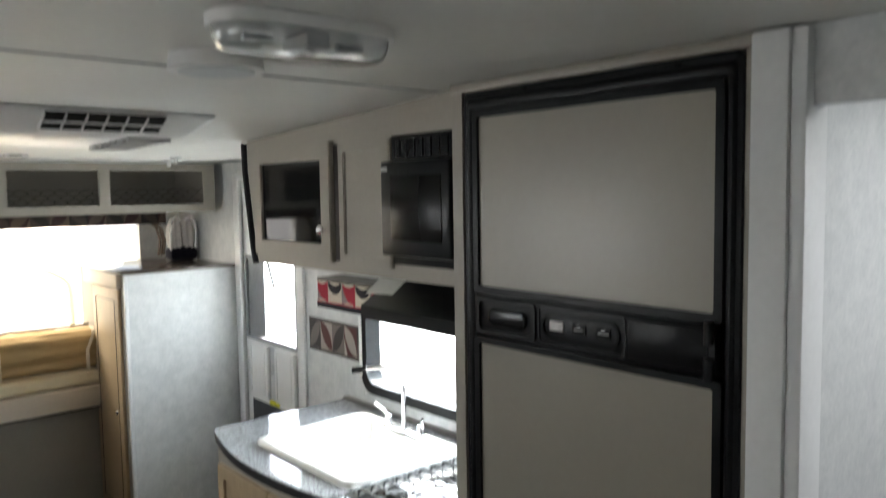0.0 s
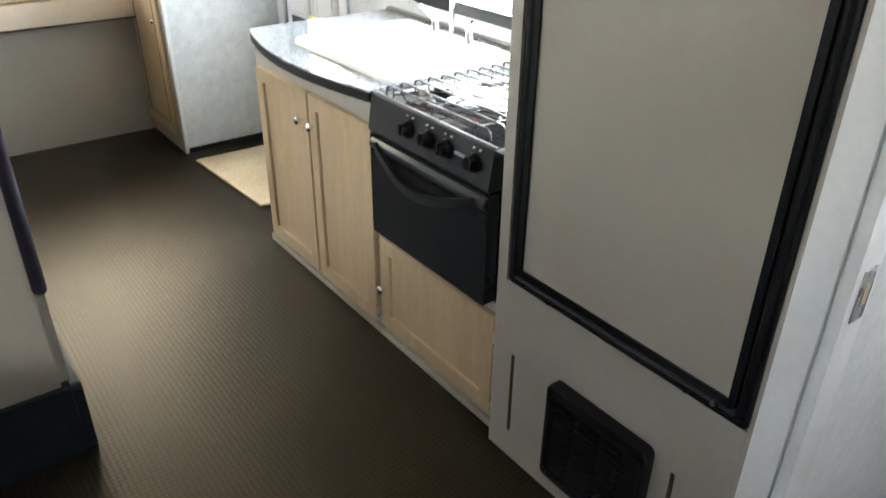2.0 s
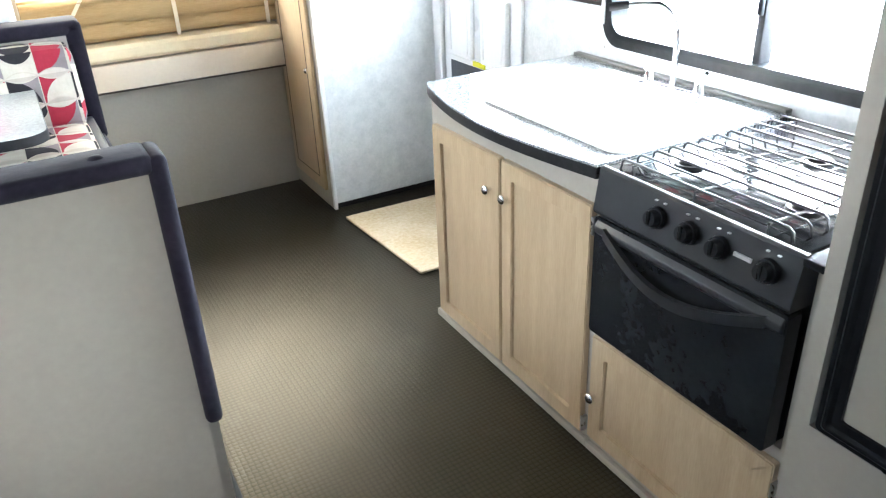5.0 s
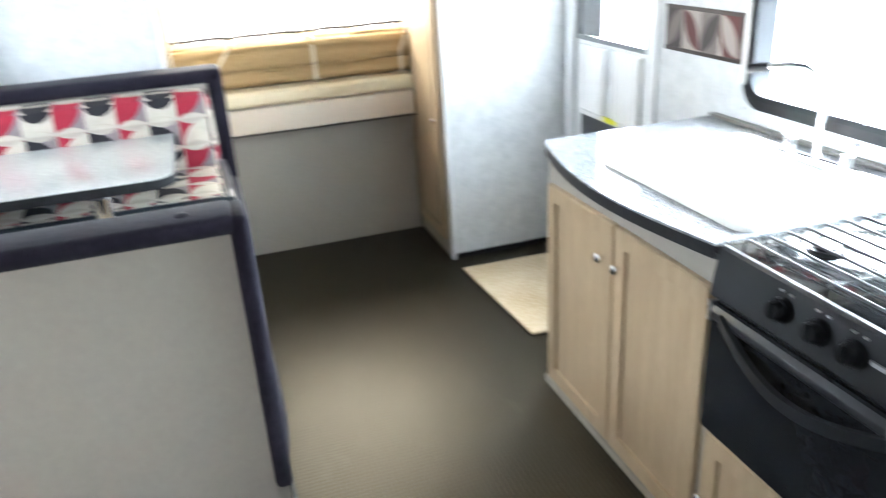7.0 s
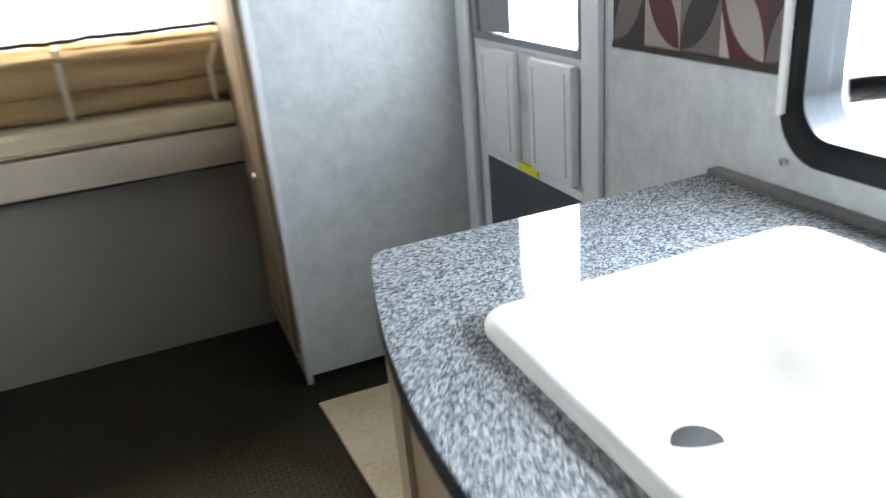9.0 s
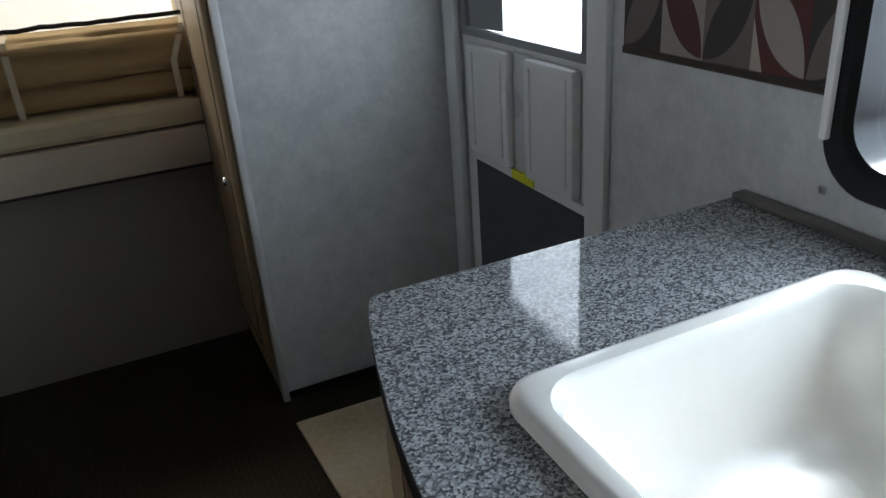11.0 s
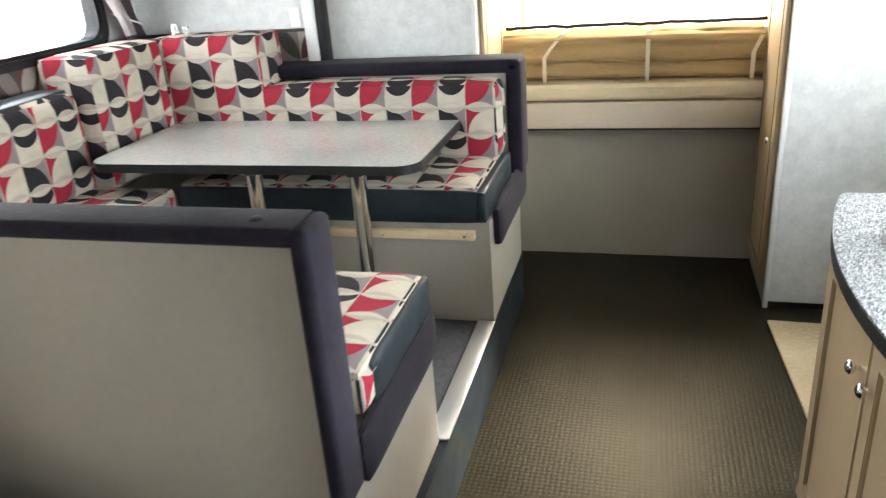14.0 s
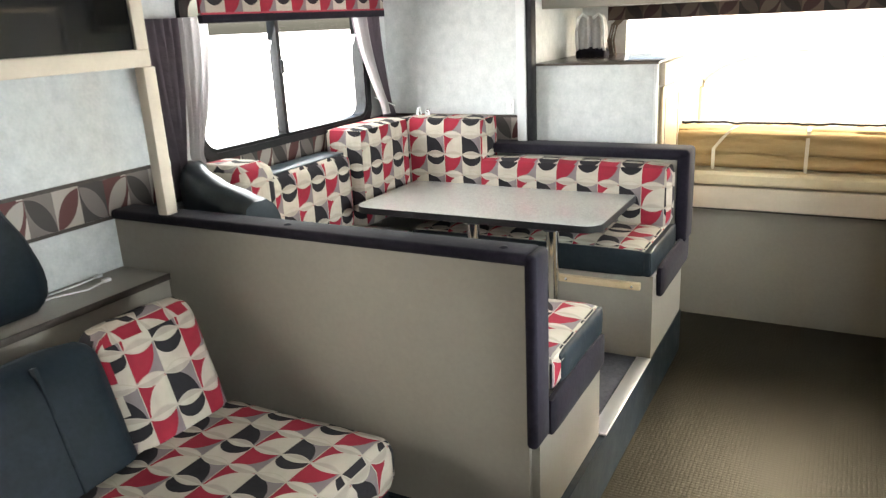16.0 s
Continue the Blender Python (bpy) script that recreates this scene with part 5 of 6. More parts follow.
prism(bm, [(2.38 + 2.08 * k / N, 0.70 + (z - 0.70) * 0.62 if 0 < k < N else 0.70) for k, (x, z) in enumerate(arch)][::-1], 8.601, 8.606, 1)
part("end_wall", bm, TENT_END, tent, "grey white canvas end wall")
bm = bmesh.new()
tube(bm, [(2.83 + 0.0 * k, 7.55, 0.80 + 0.45 * k / 4) for k in range(5)] + [(3.44 - 0.61 * math.cos(math.pi * k / 16), 7.55, 1.25 + 0.22 * math.sin(math.pi * k / 16)) for k in range(1, 16)] + [(4.05, 7.55, 1.25 - 0.45 * k / 4) for k in range(5)], 0.018, 8)
part("hoop", bm, WEB, tent, "cream padded hoop", smooth=60)

# ---- ceiling fittings ----
cz = ceil_z(3.4) - 0.001
lamp = thing("ceiling_light", "white double ceiling light with clear plastic lenses", "ceiling light", (3.27, 3.27, cz))
rot = pose(3.30, 3.325, cz, 0, 0, -4) @ Matrix.Diagonal((0.88, 0.88, 0.88, 1))


def placed(bm, m):
    bmesh.ops.transform(bm, matrix=m, verts=bm.verts)
    return bm


bm = bmesh.new()
prism(bm, rounded(-0.165, -0.065, 0.165, 0.065, 0.06, 8), -0.022, 0.0, 2)
part("base", placed(bm, rot), WHITE_PLASTIC, lamp)
bm = bmesh.new()
rings = [[bm.verts.new((x, y, z)) for x, y in rounded(-0.158 + d, -0.058 + d, 0.158 - d, 0.058 - d, 0.057 - d, 8)] for d, z in ((0.0, -0.0225), (0.003, -0.040), (0.010, -0.052), (0.022, -0.058))]
for a, b in zip(rings, rings[1:]):
    for k in range(len(a)):
        bm.faces.new((a[k], a[(k + 1) % len(a)], b[(k + 1) % len(a)], b[k]))
bm.faces.new(rings[-1])
bmesh.ops.recalc_face_normals(bm, faces=bm.faces)
bmesh.ops.solidify(bm, geom=bm.faces[:], thickness=0.002)
part("lens", placed(bm, rot), LENS, lamp, "clear ribbed lens", smooth=50)
for s in (-1, 1):
    bm = bmesh.new()
    rod(bm, (s * 0.085 - 0.025, 0, -0.034), (s * 0.085 + 0.025, 0, -0.034), 0.008)
    part("bulb", placed(bm, rot), WHITE_PLASTIC, lamp)
bm = boxes(((-0.022, -0.050, -0.05), (0.022, 0.045, -0.022)), bevel=0.006)
part("centre_block", placed(bm, rot), WHITE_PLASTIC, lamp)
bm = boxes(((-0.008, -0.02, -0.056), (0.008, 0.005, -0.0495)), bevel=0.001)
part("switch", placed(bm, rot), WHITE_PLASTIC, lamp)

cz2 = ceil_z(3.62) - 0.001
puck = thing("round_light", "white round ceiling light with frosted disc", "ceiling light", (3.31, 3.65, cz2))
bm = bmesh.new()
rod(bm, (3.31, 3.65, cz2 - 0.028), (3.31, 3.65, cz2), 0.086, 40, 0.082)
part("housing", bm, WHITE_PLASTIC, puck)
bm = bmesh.new()
rod(bm, (3.31, 3.65, cz2 - 0.031), (3.31, 3.65, cz2 - 0.0275), 0.068, 40)
part("disc", bm, varied("frosted_disc", (0.55, 0.58, 0.58), (0.62, 0.65, 0.65), 0.5), puck, "frosted grey disc")

ac = thing("air_conditioner", "white ceiling air conditioner shroud with black vent", "air conditioner", (3.2, 4.8, 2.0))
zc = ceil_z(4.35) - 0.001
bm = bmesh.new()
v = [bm.verts.new(p) for p in ((2.86, 4.34, zc), (3.64, 4.34, zc), (3.58, 4.45, zc - 0.055), (2.92, 4.45, zc - 0.055), (2.86, 5.05, ceil_z(5.05) - 0.001), (3.64, 5.05, ceil_z(5.05) - 0.001), (3.58, 4.95, zc - 0.065), (2.92, 4.95, zc - 0.065))]
for f in ((0, 1, 2, 3), (3, 2, 6, 7), (7, 6, 5, 4), (1, 5, 6, 2), (0, 3, 7, 4), (0, 4, 5, 1)):
    bm.faces.new([v[k] for k in f])
bmesh.ops.recalc_face_normals(bm, faces=bm.faces)
bmesh.ops.bevel(bm, geom=bm.edges[:], offset=0.012, segments=3, affect="EDGES")
part("shroud", bm, WHITE_PLASTIC, ac)
tilt = Matrix.Translation((3.34, 4.395, zc - 0.0285)) @ pose(0, 0, 0, -26.6)
bm = boxes(((-0.15, -0.038, -0.004), (0.15, 0.038, 0.004)))
part("vent_opening", placed(bm, tilt), BLACK_PLASTIC, ac, "black vent opening")
for k in range(7):
    bm = boxes(((-0.15 + k * 0.05 - 0.002, -0.038, -0.009), (-0.15 + k * 0.05 + 0.002, 0.038, 0.0)))
    part("fin", placed(bm, tilt), WHITE_PLASTIC, ac)
bm = boxes(((-0.15, -0.002, -0.008), (0.15, 0.002, 0.0)))
part("cross_fin", placed(bm, tilt), WHITE_PLASTIC, ac)
for x in (3.02, 3.50):
    for k in range(8):
        bm = boxes(((x - 0.06, 4.52 + k * 0.05, zc - 0.0665 - 0.0008 * k), (x + 0.06, 4.54 + k * 0.05, zc - 0.055)))
        part("intake_slat", bm, INK, ac)
for x, y in ((4.12, 5.9), (4.20, 6.2)):
    sp = thing("sprinkler_hook", "small white ceiling hook fitting", "ceiling hook", (x, y, ceil_z(y) - 0.04))
    bm = bmesh.new()
    rod(bm, (x, y, ceil_z(y)), (x, y, ceil_z(y) - 0.012), 0.028, 16)
    rod(bm, (x, y, ceil_z(y) - 0.012), (x, y, ceil_z(y) - 0.035), 0.010, 12)
    part("fitting", bm, WHITE_PLASTIC, sp)
rod_b = bmesh.new()
rod(rod_b, (3.0, 5.6, 2.015), (3.42, 5.6, 2.015), 0.006)
solo("ceiling_rail", rod_b, STEEL, "thin bright rail under the ceiling", "rail")

# ---- outdoors ----
setting("ground", boxes(((-300, -300, -0.95), (300, 300, -0.85))), varied("pale_gravel", (0.42, 0.41, 0.39), (0.56, 0.55, 0.53), 0.95, scale=0.8, bump=0.6, bump_scale=30.0), "pale gravel ground outside the trailer", "ground")

# ---- dinette in the slide-out ----
PZ = 0.235     # raised floor
plat = thing("dinette_platform", "raised slide-out floor with dark carpet and metal edge", "platform", (2.1, 5.3, 0.0), kind="structure")
part("deck", boxes(((SX, 4.36, 0.02), (2.955, SY1 - 0.002, PZ))), SLIDE_FLOOR, plat)
bm = bmesh.new()
prism(bm, rounded(4.335, 0.0, SY1 + 0.04, PZ - 0.004, 0.02, 4), 2.957, 2.985, 0)
prism(bm, [(y, z) for y, z in rounded(SX + 0.6, 0.0, 2.956, PZ - 0.002, 0.02, 4)], 4.332, 4.358, 1)
part("skirt", bm, VINYL, plat, "black vinyl skirt", smooth=50)
part("edge_trim", boxes(((2.925, 4.964, PZ), (2.99, 5.662, PZ + 0.008)), bevel=0.003), ALU, plat, "bright aluminium edge trim")

SEATZ, CUSH = 0.632, 0.752
# near bench (its back panel faces the sofa)
bench = thing("dinette_bench", "taupe dinette bench with plum velvet trim and printed cushion", "bench", (2.2, 4.6, PZ), group="dinette benches")
part("back_panel", boxes(((SX, 4.345, PZ + 0.001), (2.937, 4.365, 1.095))), TAUPE, bench, "plain taupe back panel")
part("seat_box", boxes(((SX + 0.001, 4.366, PZ + 0.001), (2.962, 4.962, SEATZ))), TAUPE, bench)
bm = bmesh.new()
box(bm, (SX + 0.002, 4.325, 1.092), (2.948, 4.435, 1.128), 0.014, 3)
box(bm, (2.935, 4.325, 0.535), (2.970, 4.435, 1.125), 0.014, 3)
part("padded_trim", bm, VELVET, bench, "plum velvet padded edge", smooth=60)
part("backrest", pillow((1.85, 4.44, CUSH - 0.01), (2.80, 4.515, 1.085), 0.025, 0.008, seed=11), FABRIC, bench, "printed backrest cushion")
part("velvet_flap", pillow((2.95, 4.437, 0.525), (2.980, 4.972, 0.645), 0.012, 0.006, seed=4), VELVET, bench, "plum velvet side flap")
seat = part("seat_cushion", pillow((1.75, 4.50, SEATZ + 0.001), (2.955, 4.985, CUSH), 0.022, 0.01, seed=12), FABRIC, bench, "printed seat cushion")
part("cushion_side", pillow((2.935, 4.548, SEATZ + 0.003), (2.966, 4.990, CUSH - 0.012), 0.012, 0.003, seed=5), VINYL, seat, "dark blue vinyl side")
part("cushion_front", pillow((1.76, 4.966, SEATZ + 0.003), (2.955, 4.993, CUSH - 0.012), 0.012, 0.003, seed=6), VINYL, seat, "dark blue vinyl front")
for x, z in ((2.10, 1.112), (2.86, 1.112)):
    bm = bmesh.new()
    dome(bm, (x, 4.372, 1.128), (0.014, 0.014, 0.005), 4, 12)
    part("tuft_button", bm, VELVET, bench)

# far bench
bench2 = thing("dinette_bench", "taupe dinette bench against the slide-out end wall", "bench", (2.2, 6.0, PZ), group="dinette benches")
part("seat_box", boxes(((SX + 0.001, 5.665, PZ + 0.001), (2.985, SY1 - 0.002, SEATZ - 0.005))), TAUPE, bench2)
part("back_board", boxes(((2.19, 6.18, SEATZ), (2.965, 6.285, 1.045))), TAUPE, bench2)
bm = bmesh.new()
box(bm, (1.98, 6.165, 1.042), (3.020, 6.325, 1.095), 0.016, 3)
box(bm, (2.965, 6.165, 0.64), (3.024, 6.325, 1.09), 0.016, 3)
part("padded_trim", bm, VELVET, bench2, "plum velvet padded edge", smooth=60)
part("backrest", pillow((1.99, 6.035, CUSH - 0.02), (2.955, 6.175, 1.032), 0.02, 0.010, seed=21), FABRIC, bench2, "printed backrest cushion")
seat = part("seat_cushion", pillow((1.80, 5.645, SEATZ + 0.001), (2.955, 6.06, CUSH + 0.006), 0.022, 0.01, seed=22), FABRIC, bench2, "printed seat cushion")
part("cushion_front", pillow((1.80, 5.628, SEATZ), (2.965, 5.652, CUSH - 0.006), 0.012, 0.003, seed=7), VINYL, seat, "dark blue vinyl front")
part("cushion_side", pillow((2.945, 5.630, SEATZ), (2.985, 6.14, CUSH - 0.006), 0.012, 0.003, seed=8), VINYL, seat, "dark blue vinyl side")
part("velvet_flap", pillow((2.982, 5.72, 0.515), (3.016, 6.32, 0.655), 0.014, 0.006, seed=9), VELVET, bench2, "plum velvet side flap")
part("wood_ledge", boxes(((1.70, 5.637, 0.565), (2.935, 5.664, 0.597)), bevel=0.004), PALE_WOOD, bench2, "pale wooden table ledge")
for x in (2.20, 2.60, 2.90):
    bm = bmesh.new()
    rod(bm, (x, 5.634, 0.581), (x, 5.638, 0.581), 0.006, 10)
    part("screw", bm, STEEL, bench2)
part("wood_ledge", boxes(((1.76, 4.9635, 0.57), (2.92, 4.990, 0.60)), bevel=0.004), PALE_WOOD, bench, "pale wooden table ledge")

# window-side bench cushions
bench3 = thing("window_bench", "printed corner bench cushions under the dinette window", "bench", (1.5, 5.4, PZ), group="dinette benches")
part("seat_box", boxes(((SX + 0.001, 4.964, PZ + 0.001), (1.75, 5.659, SEATZ))), TAUPE, bench3)
part("seat_cushion", pillow((1.42, 4.995, SEATZ + 0.001), (1.80, 5.625, CUSH), 0.022, 0.01, seed=31), FABRIC, bench3)
part("low_backrest", pillow((SX + 0.04, 4.90, CUSH - 0.01), (1.50, 5.60, 1.12), 0.035, 0.010, seed=32), FABRIC, bench3, "printed low backrest")
part("backrest_top", pillow((SX + 0.035, 4.92, 1.108), (1.47, 5.58, 1.132), 0.01, 0.002, seed=33), ARM_VINYL, bench3, "shiny dark vinyl top")
part("corner_backrest", pillow((SX + 0.04, 5.605, CUSH - 0.01), (1.56, 6.10, 1.235), 0.018, 0.004, seed=34), FABRIC, bench3, "printed corner backrest")
part("end_backrest", pillow((1.50, 6.045, CUSH - 0.01), (2.01, 6.24, 1.237), 0.018, 0.004, seed=35), FABRIC, bench3, "printed end backrest")
arm = pillow((SX + 0.05, 4.68, CUSH), (1.62, 4.895, 1.215), 0.04, 0.012, seed=36)
part("arm_cushion", arm, FABRIC, bench3, "printed arm cushion")
bm = bmesh.new()
pts = [(1.36, 4.70, 1.25), (1.48, 4.60, 1.245), (1.66, 4.53, 1.21), (1.88, 4.50, 1.165)]
arm_rows = []
for k in range(13):
    f = k / 12 * 3
    n = min(2, int(f))
    p = Vector(pts[n]).lerp(Vector(pts[n + 1]), f - n)
    w = 0.052 + 0.004 * math.sin(9 * k)
    prof = [(-w, 0.66), (-w * 1.05, p.z - 0.07), (-w * 0.85, p.z - 0.025), (-w * 0.4, p.z - 0.004), (w * 0.4, p.z), (w * 0.85, p.z - 0.025), (w * 1.05, p.z - 0.07), (w, 0.66)]
    arm_rows.append([bm.verts.new((p.x + 0.5 * d, p.y + d + 0.004 * math.sin(2.3 * k + 40 * z), z)) for d, z in prof])
for r0, r1 in zip(arm_rows, arm_rows[1:]):
    for j in range(8):
        bm.faces.new((r0[j], r0[(j + 1) % 8], r1[(j + 1) % 8], r1[j]))
bm.faces.new(arm_rows[0]), bm.faces.new(arm_rows[-1])
bmesh.ops.recalc_face_normals(bm, faces=bm.faces)
part("vinyl_arm", bm, ARM_VINYL, bench3, "dark blue vinyl curved arm", smooth=70)

table = thing("dinette_table", "grey speckled dinette table with dark edge on chrome legs", "table", (2.2, 5.3, PZ))
TZ = 0.898
table_outline = rounded(1.60, 5.43, 2.81, 6.13, 0.075, 8)
bm = bmesh.new()
prism(bm, table_outline, TZ - 0.008, TZ, 2)
part("tabletop", bm, TABLE_TOP, table)
bm = bmesh.new()
ring(bm, rounded(1.597, 5.427, 2.813, 6.133, 0.078, 8), rounded(1.64, 5.47, 2.77, 6.09, 0.05, 8), TZ - 0.032, TZ - 0.002, 2)
prism(bm, rounded(1.62, 5.45, 2.79, 6.11, 0.06, 8), TZ - 0.030, TZ - 0.0085, 2)
part("edge_band", bm, RUBBER, table, "dark rounded edge band")
for x, y in ((2.20, 5.52), (2.58, 5.52)):
    bm = bmesh.new()
    rod(bm, (x, y, PZ + 0.001), (x, y, TZ - 0.035), 0.029, 24)
    leg = part("leg", bm, CHROME, table, "chrome tube leg", smooth=60)
    bm = bmesh.new()
    rod(bm, (x, y, PZ + 0.001), (x, y, PZ + 0.02), 0.06, 24, 0.045)
    part("foot_flange", bm, CHROME, leg)
    bm = bmesh.new()
    rod(bm, (x, y, TZ - 0.052), (x, y, TZ - 0.031), 0.05, 24, 0.06)
    part("top_flange", bm, CHROME, leg)

border_strip((SX + 0.0005, 4.60, 1.095), (SX + 0.004, 6.295, 1.215), 0, "patterned wallpaper border round the dinette")
border_strip((SX + 0.01, SY1 - 0.004, 1.095), (XL - 0.03, SY1 - 0.0005, 1.215), 1, "patterned wallpaper border on the slide-out end wall")
border_strip((SX + 0.0005, 3.475, 1.105), (SX + 0.004, 4.598, 1.242), 0, "patterned wallpaper border behind the sofa")
solo("slide_post_trim", boxes(((XL - 0.07, SY1 - 0.03, PZ), (XL - 0.02, SY1 - 0.001, 1.98)), bevel=0.004), WHITE_TRIM, "white upright trim at the slide-out edge", "trim", kind="structure")
solo("slide_seal", boxes(((XL - 0.02, SY1 - 0.02, PZ), (XL + 0.014, SY1 + 0.045, 1.98)), bevel=0.006), RUBBER, "dark rubber slide-out seal", "trim", kind="structure")
plate = thing("light_switch", "white wall switch by the dinette", "light switch", (2.06, SY1, 1.28))
part("plate", boxes(((2.04, SY1 - 0.006, 1.235), (2.085, SY1 - 0.0005, 1.31)), bevel=0.002), WHITE_PLASTIC, plate)
part("rocker", boxes(((2.055, SY1 - 0.010, 1.255), (2.07, SY1 - 0.006, 1.29)), bevel=0.001), WHITE_PLASTIC, plate)

wv = thing("window_valance", "red and black patterned valance over the dinette window", "valance", (SX + 0.08, 5.5, 1.80))
part("fabric_front", boxes(((SX + 0.10, 4.80, 1.80), (SX + 0.115, 6.12, 1.97)), bevel=0.003), FABRIC, wv)
part("bottom_band", boxes(((SX + 0.095, 4.80, 1.765), (SX + 0.12, 6.12, 1.799)), bevel=0.003), VELVET, wv, "dark plum bottom band")
part("red_piping", boxes(((SX + 0.114, 4.80, 1.796), (SX + 0.119, 6.12, 1.806))), mat("red_piping", RED, 0.7), wv, "thin red piping")
part("top_board", boxes(((SX + 0.001, 4.80, 1.96), (SX + 0.115, 6.12, 1.978))), DARK_TRIM, wv)


def curtain(y_top0, y_top1, y_tie, z_tie, y_bot0, y_bot1, z_bot, z_top, cloth, parent, name, label, x=SX + 0.06, folds=7):
    """A pleated curtain that narrows to its tie and hangs on below it."""
    bm = bmesh.new()
    cols, grid = folds * 8, []
    for r_ in range(31):
        z = z_top + (z_bot - z_top) * r_ / 30
        if z > z_tie:
            k = ((z_top - z) / (z_top - z_tie)) ** 1.7
            l, h = y_top0 + (y_tie - 0.03 - y_top0) * k, y_top1 + (y_tie + 0.03 - y_top1) * k
        else:
            k = ((z_tie - z) / (z_tie - z_bot)) ** 0.7
            l, h = y_tie - 0.03 + (y_bot0 - y_tie + 0.03) * k, y_tie + 0.03 + (y_bot1 - y_tie - 0.03) * k
        grid.append([bm.verts.new((x + 0.018 * math.sin(2 * math.pi * folds * c / cols + 0.6 * noise.noise(Vector((c * 0.1, z * 3, 1)))), l + (h - l) * c / cols, z)) for c in range(cols + 1)])
    for a, b in zip(grid, grid[1:]):
        for c in range(cols):
            bm.faces.new((a[c], a[c + 1], b[c + 1], b[c]))
    return part(name, bm, cloth, parent, label, smooth=80)


PURPLE = canvas_cloth("grey_plum_curtain", (0.16, 0.13, 0.15), 0.25)
PALE = canvas_cloth("pale_curtain_lining", (0.55, 0.52, 0.52), 0.45)
cu = thing("curtain", "grey plum curtain tied back beside the dinette window", "curtain", (SX + 0.06, 4.95, 1.2), group="dinette curtains")
curtain(4.50, 4.73, 4.62, 1.24, 4.54, 4.70, 1.12, 1.79, PURPLE, cu, "drape", "grey plum drape", x=SX + 0.075, folds=6)
curtain(4.70, 4.86, 4.70, 1.27, 4.68, 4.75, 1.20, 1.79, PALE, cu, "lining", "pale lining fold", x=SX + 0.09, folds=4)
cu = thing("curtain", "grey plum curtain tied back in the dinette corner", "curtain", (SX + 0.06, 6.1, 1.2), group="dinette curtains")
curtain(5.88, 6.14, 6.16, 1.30, 6.12, 6.26, 1.17, 1.79, PURPLE, cu, "drape", "grey plum drape", x=SX + 0.07)
curtain(5.86, 5.99, 6.08, 1.33, 6.08, 6.14, 1.25, 1.79, PALE, cu, "lining", "pale lining fold", x=SX + 0.095, folds=3)
bm = bmesh.new()
tube(bm, [(SX + 0.01, 6.20, 1.31), (SX + 0.10, 6.19, 1.285), (SX + 0.13, 6.12, 1.30), (SX + 0.03, 6.10, 1.34)], 0.004, 6)
part("tie_cord", bm, WHITE_PLASTIC, cu, "white tie cord")
bm = bmesh.new()
rod(bm, (1.58, 6.15, 1.239), (1.58, 6.15, 1.284), 0.016, 14, 0.010)
solo("small_bottle", bm, STEEL, "small shiny bottle standing on the corner backrest", "bottle", group="small bottles")
bm = bmesh.new()
rod(bm, (1.64, 6.14, 1.239), (1.64, 6.14, 1.274), 0.013, 14)
solo("small_bottle", bm, STEEL, "small shiny bottle standing on the corner backrest", "bottle", group="small bottles")

# ---- sofa corner ----
sofa = thing("sofa", "printed and navy vinyl folding sofa beside the bench panel", "sofa", (2.1, 3.3, 0.0))
tilt = Matrix.Translation((1.94, 0, 0.47)) @ pose(0, 0, 0, 0, -17, 0)
for y0, y1, cloth, nm, seed, lab in ((3.835, 4.20, FABRIC, "backrest", 41, "printed backrest pad"), (3.05, 3.83, SOFA_VINYL, "back_middle", 42, "navy vinyl middle section"), (2.30, 3.045, FABRIC, "backrest", 43, "printed backrest pad")):
    bm = pillow((-0.17, y0, -0.06), (0.0, y1, 0.46), 0.045, 0.016, seed=seed)
    me = placed(bm, tilt)
    part(nm, me, cloth, sofa, lab, smooth=60)
bm = boxes(((-0.006, 3.62, 0.0), (0.020, 3.632, 0.45)), bevel=0.003)
part("stitched_seam", placed(bm, tilt), SOFA_VINYL, sofa, "raised vinyl seam")
part("seat_cushion", pillow((1.86, 2.30, 0.36), (2.56, 4.24, 0.545), 0.06, 0.012, seed=45), FABRIC, sofa, "printed seat cushion", smooth=60)
part("seat_base", pillow((1.80, 2.30, 0.10), (2.53, 4.22, 0.40), 0.03, 0.004, seed=46), SOFA_VINYL, sofa, "navy vinyl base")
part("plinth", boxes(((1.80, 2.35, 0.0), (2.45, 4.18, 0.11))), BLACK_PLASTIC, sofa)

ledge = thing("sofa_ledge", "taupe ledge with dark edge behind the sofa", "shelf", (1.42, 3.1, 0.0))
part("top", boxes(((SX + 0.001, 1.71, 0.885), (1.545, 4.342, 0.905)), bevel=0.002), TAUPE, ledge)
part("edge_strip", boxes(((1.5455, 1.71, 0.883), (1.551, 4.342, 0.907)), bevel=0.001), DARK_TRIM, ledge, "dark edge strip")
part("face", boxes(((1.52, 1.71, 0.0), (1.54, 4.342, 0.884))), TAUPE, ledge)
bm = bmesh.new()
tube(bm, [(1.36, 3.70, 0.909), (1.38, 3.85, 0.909), (1.37, 4.0, 0.909), (1.42, 4.10, 0.909), (1.40, 4.18, 0.909)], 0.003, 6)
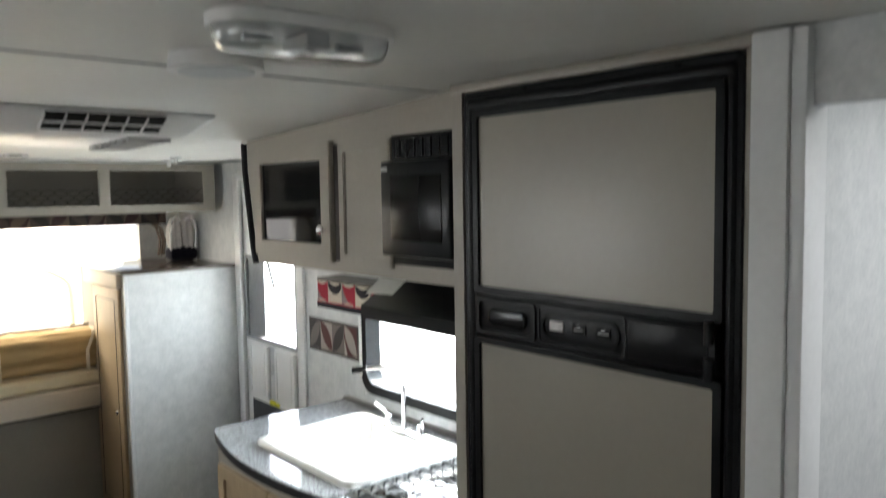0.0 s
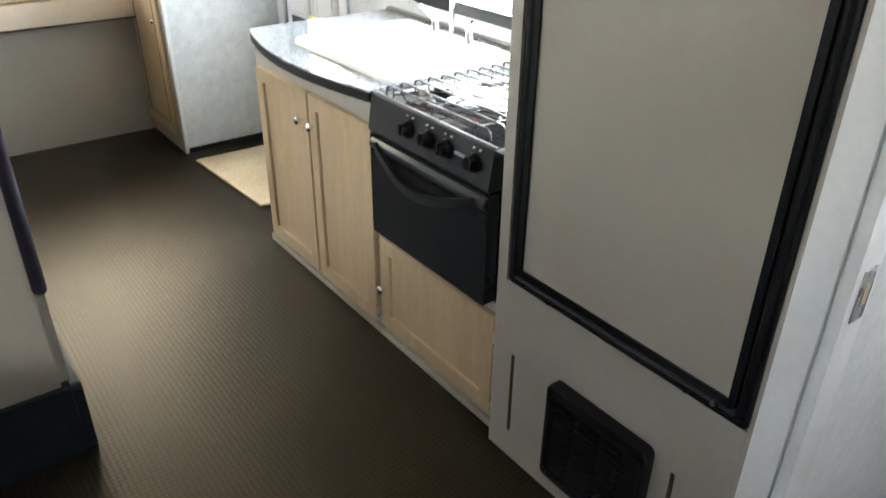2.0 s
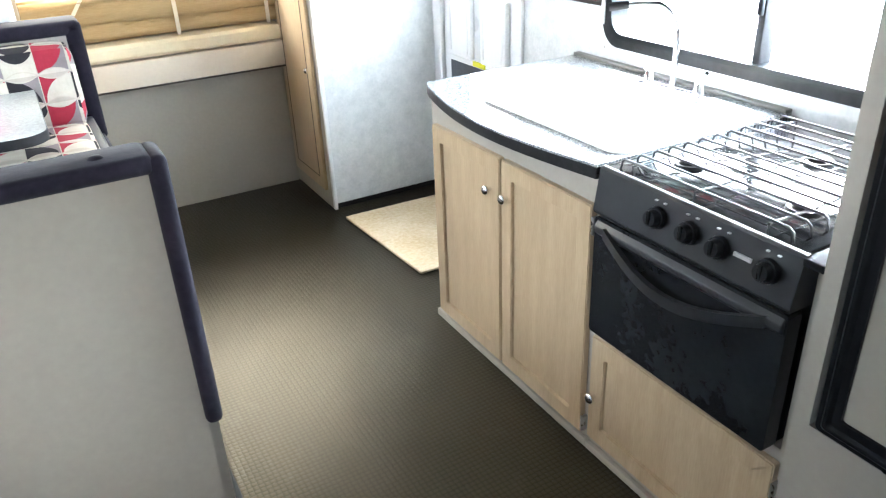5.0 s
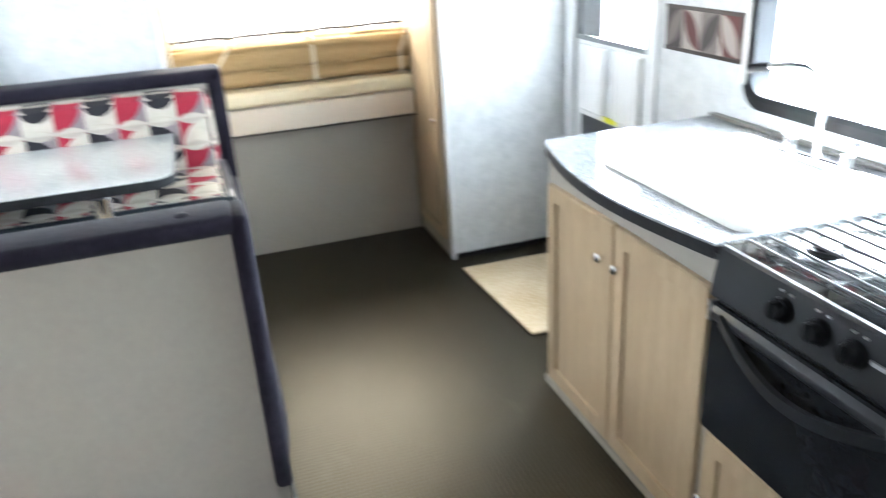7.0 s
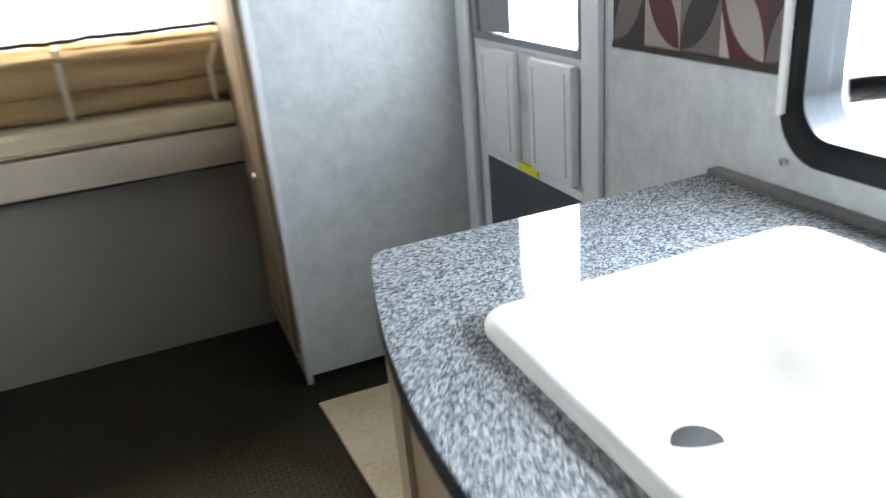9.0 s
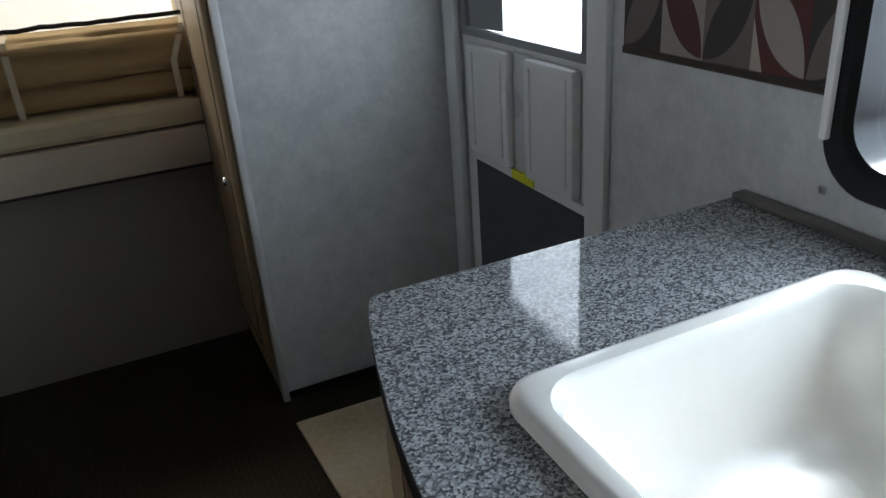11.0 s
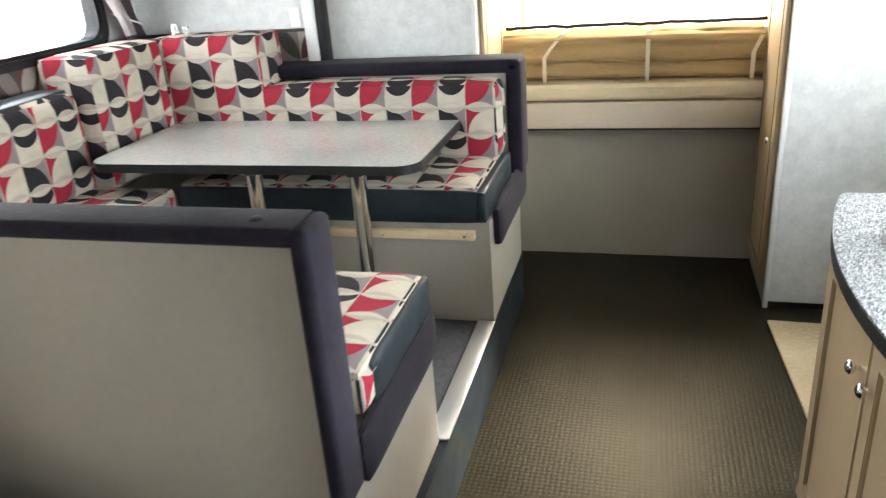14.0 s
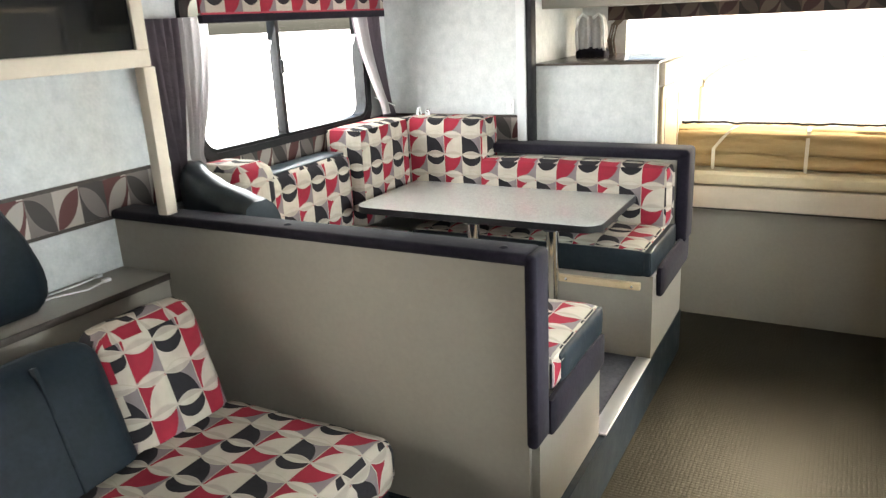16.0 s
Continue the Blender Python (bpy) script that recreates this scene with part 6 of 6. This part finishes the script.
box(bm, (1.392, 4.175, 0.906), (1.41, 4.205, 0.918), 0.002)
solo("white_cable", bm, WHITE_PLASTIC, "thin white cable lying on the ledge", "cable", smooth=60)
bm = bmesh.new()
tube(bm, [(1.35, 3.80, 0.909), (1.33, 3.95, 0.909), (1.34, 4.12, 0.909), (1.33, 4.2, 0.909)], 0.003, 6)
box(bm, (1.322, 4.20, 0.906), (1.338, 4.225, 0.916), 0.002)
solo("white_cable", bm, WHITE_PLASTIC, "thin white cable lying on the ledge", "cable", smooth=60)

over = thing("overhead_cabinet", "taupe overhead cabinet with dark glass door", "cabinet", (1.45, 3.2, 1.62))
part("body", boxes(((SX + 0.001, 1.71, 1.635), (1.575, 4.34, 1.66)), ((SX + 0.001, 1.71, 1.66), (1.56, 4.34, 1.978))), TAUPE, over)
part("bottom_rail", boxes(((1.56, 1.71, 1.635), (1.60, 4.365, 1.69)), bevel=0.003), BEDBOARD, over, "pale wood bottom rail")
part("end_stile", boxes(((1.56, 4.315, 1.69), (1.60, 4.365, 1.978)), bevel=0.003), BEDBOARD, over, "pale wood stile")
part("glass_door", boxes(((1.575, 3.30, 1.692), (1.590, 4.313, 1.976))), GLASS_BLACK, over, "dark reflecting glass door")
part("glass_door", boxes(((1.575, 1.75, 1.692), (1.590, 3.26, 1.976))), GLASS_BLACK, over, "dark reflecting glass door")
solo("cabinet_post", boxes(((1.56, 4.325, 1.129), (1.605, 4.375, 1.634)), bevel=0.004), BEDBOARD, "pale wooden post under the overhead cabinet", "post")
bag = thing("dark_bag", "dark cloth bag slumped on the ledge", "bag", (1.40, 3.75, 0.906))
bm = pillow((1.31, 3.50, 0.908), (1.48, 3.93, 1.36), 0.06, 0.01, seed=51)
for v in bm.verts:
    f = (v.co.z - 0.908) / 0.42
    v.co.y = 3.62 + (v.co.y - 3.62) * (1.0 - 0.30 * max(0, f - 0.55) / 0.45 + 0.05 * math.sin(9 * v.co.z)) + 0.02 * noise.noise(v.co * 7)
part("cloth", bm, SOFA_VINYL, bag, smooth=60)
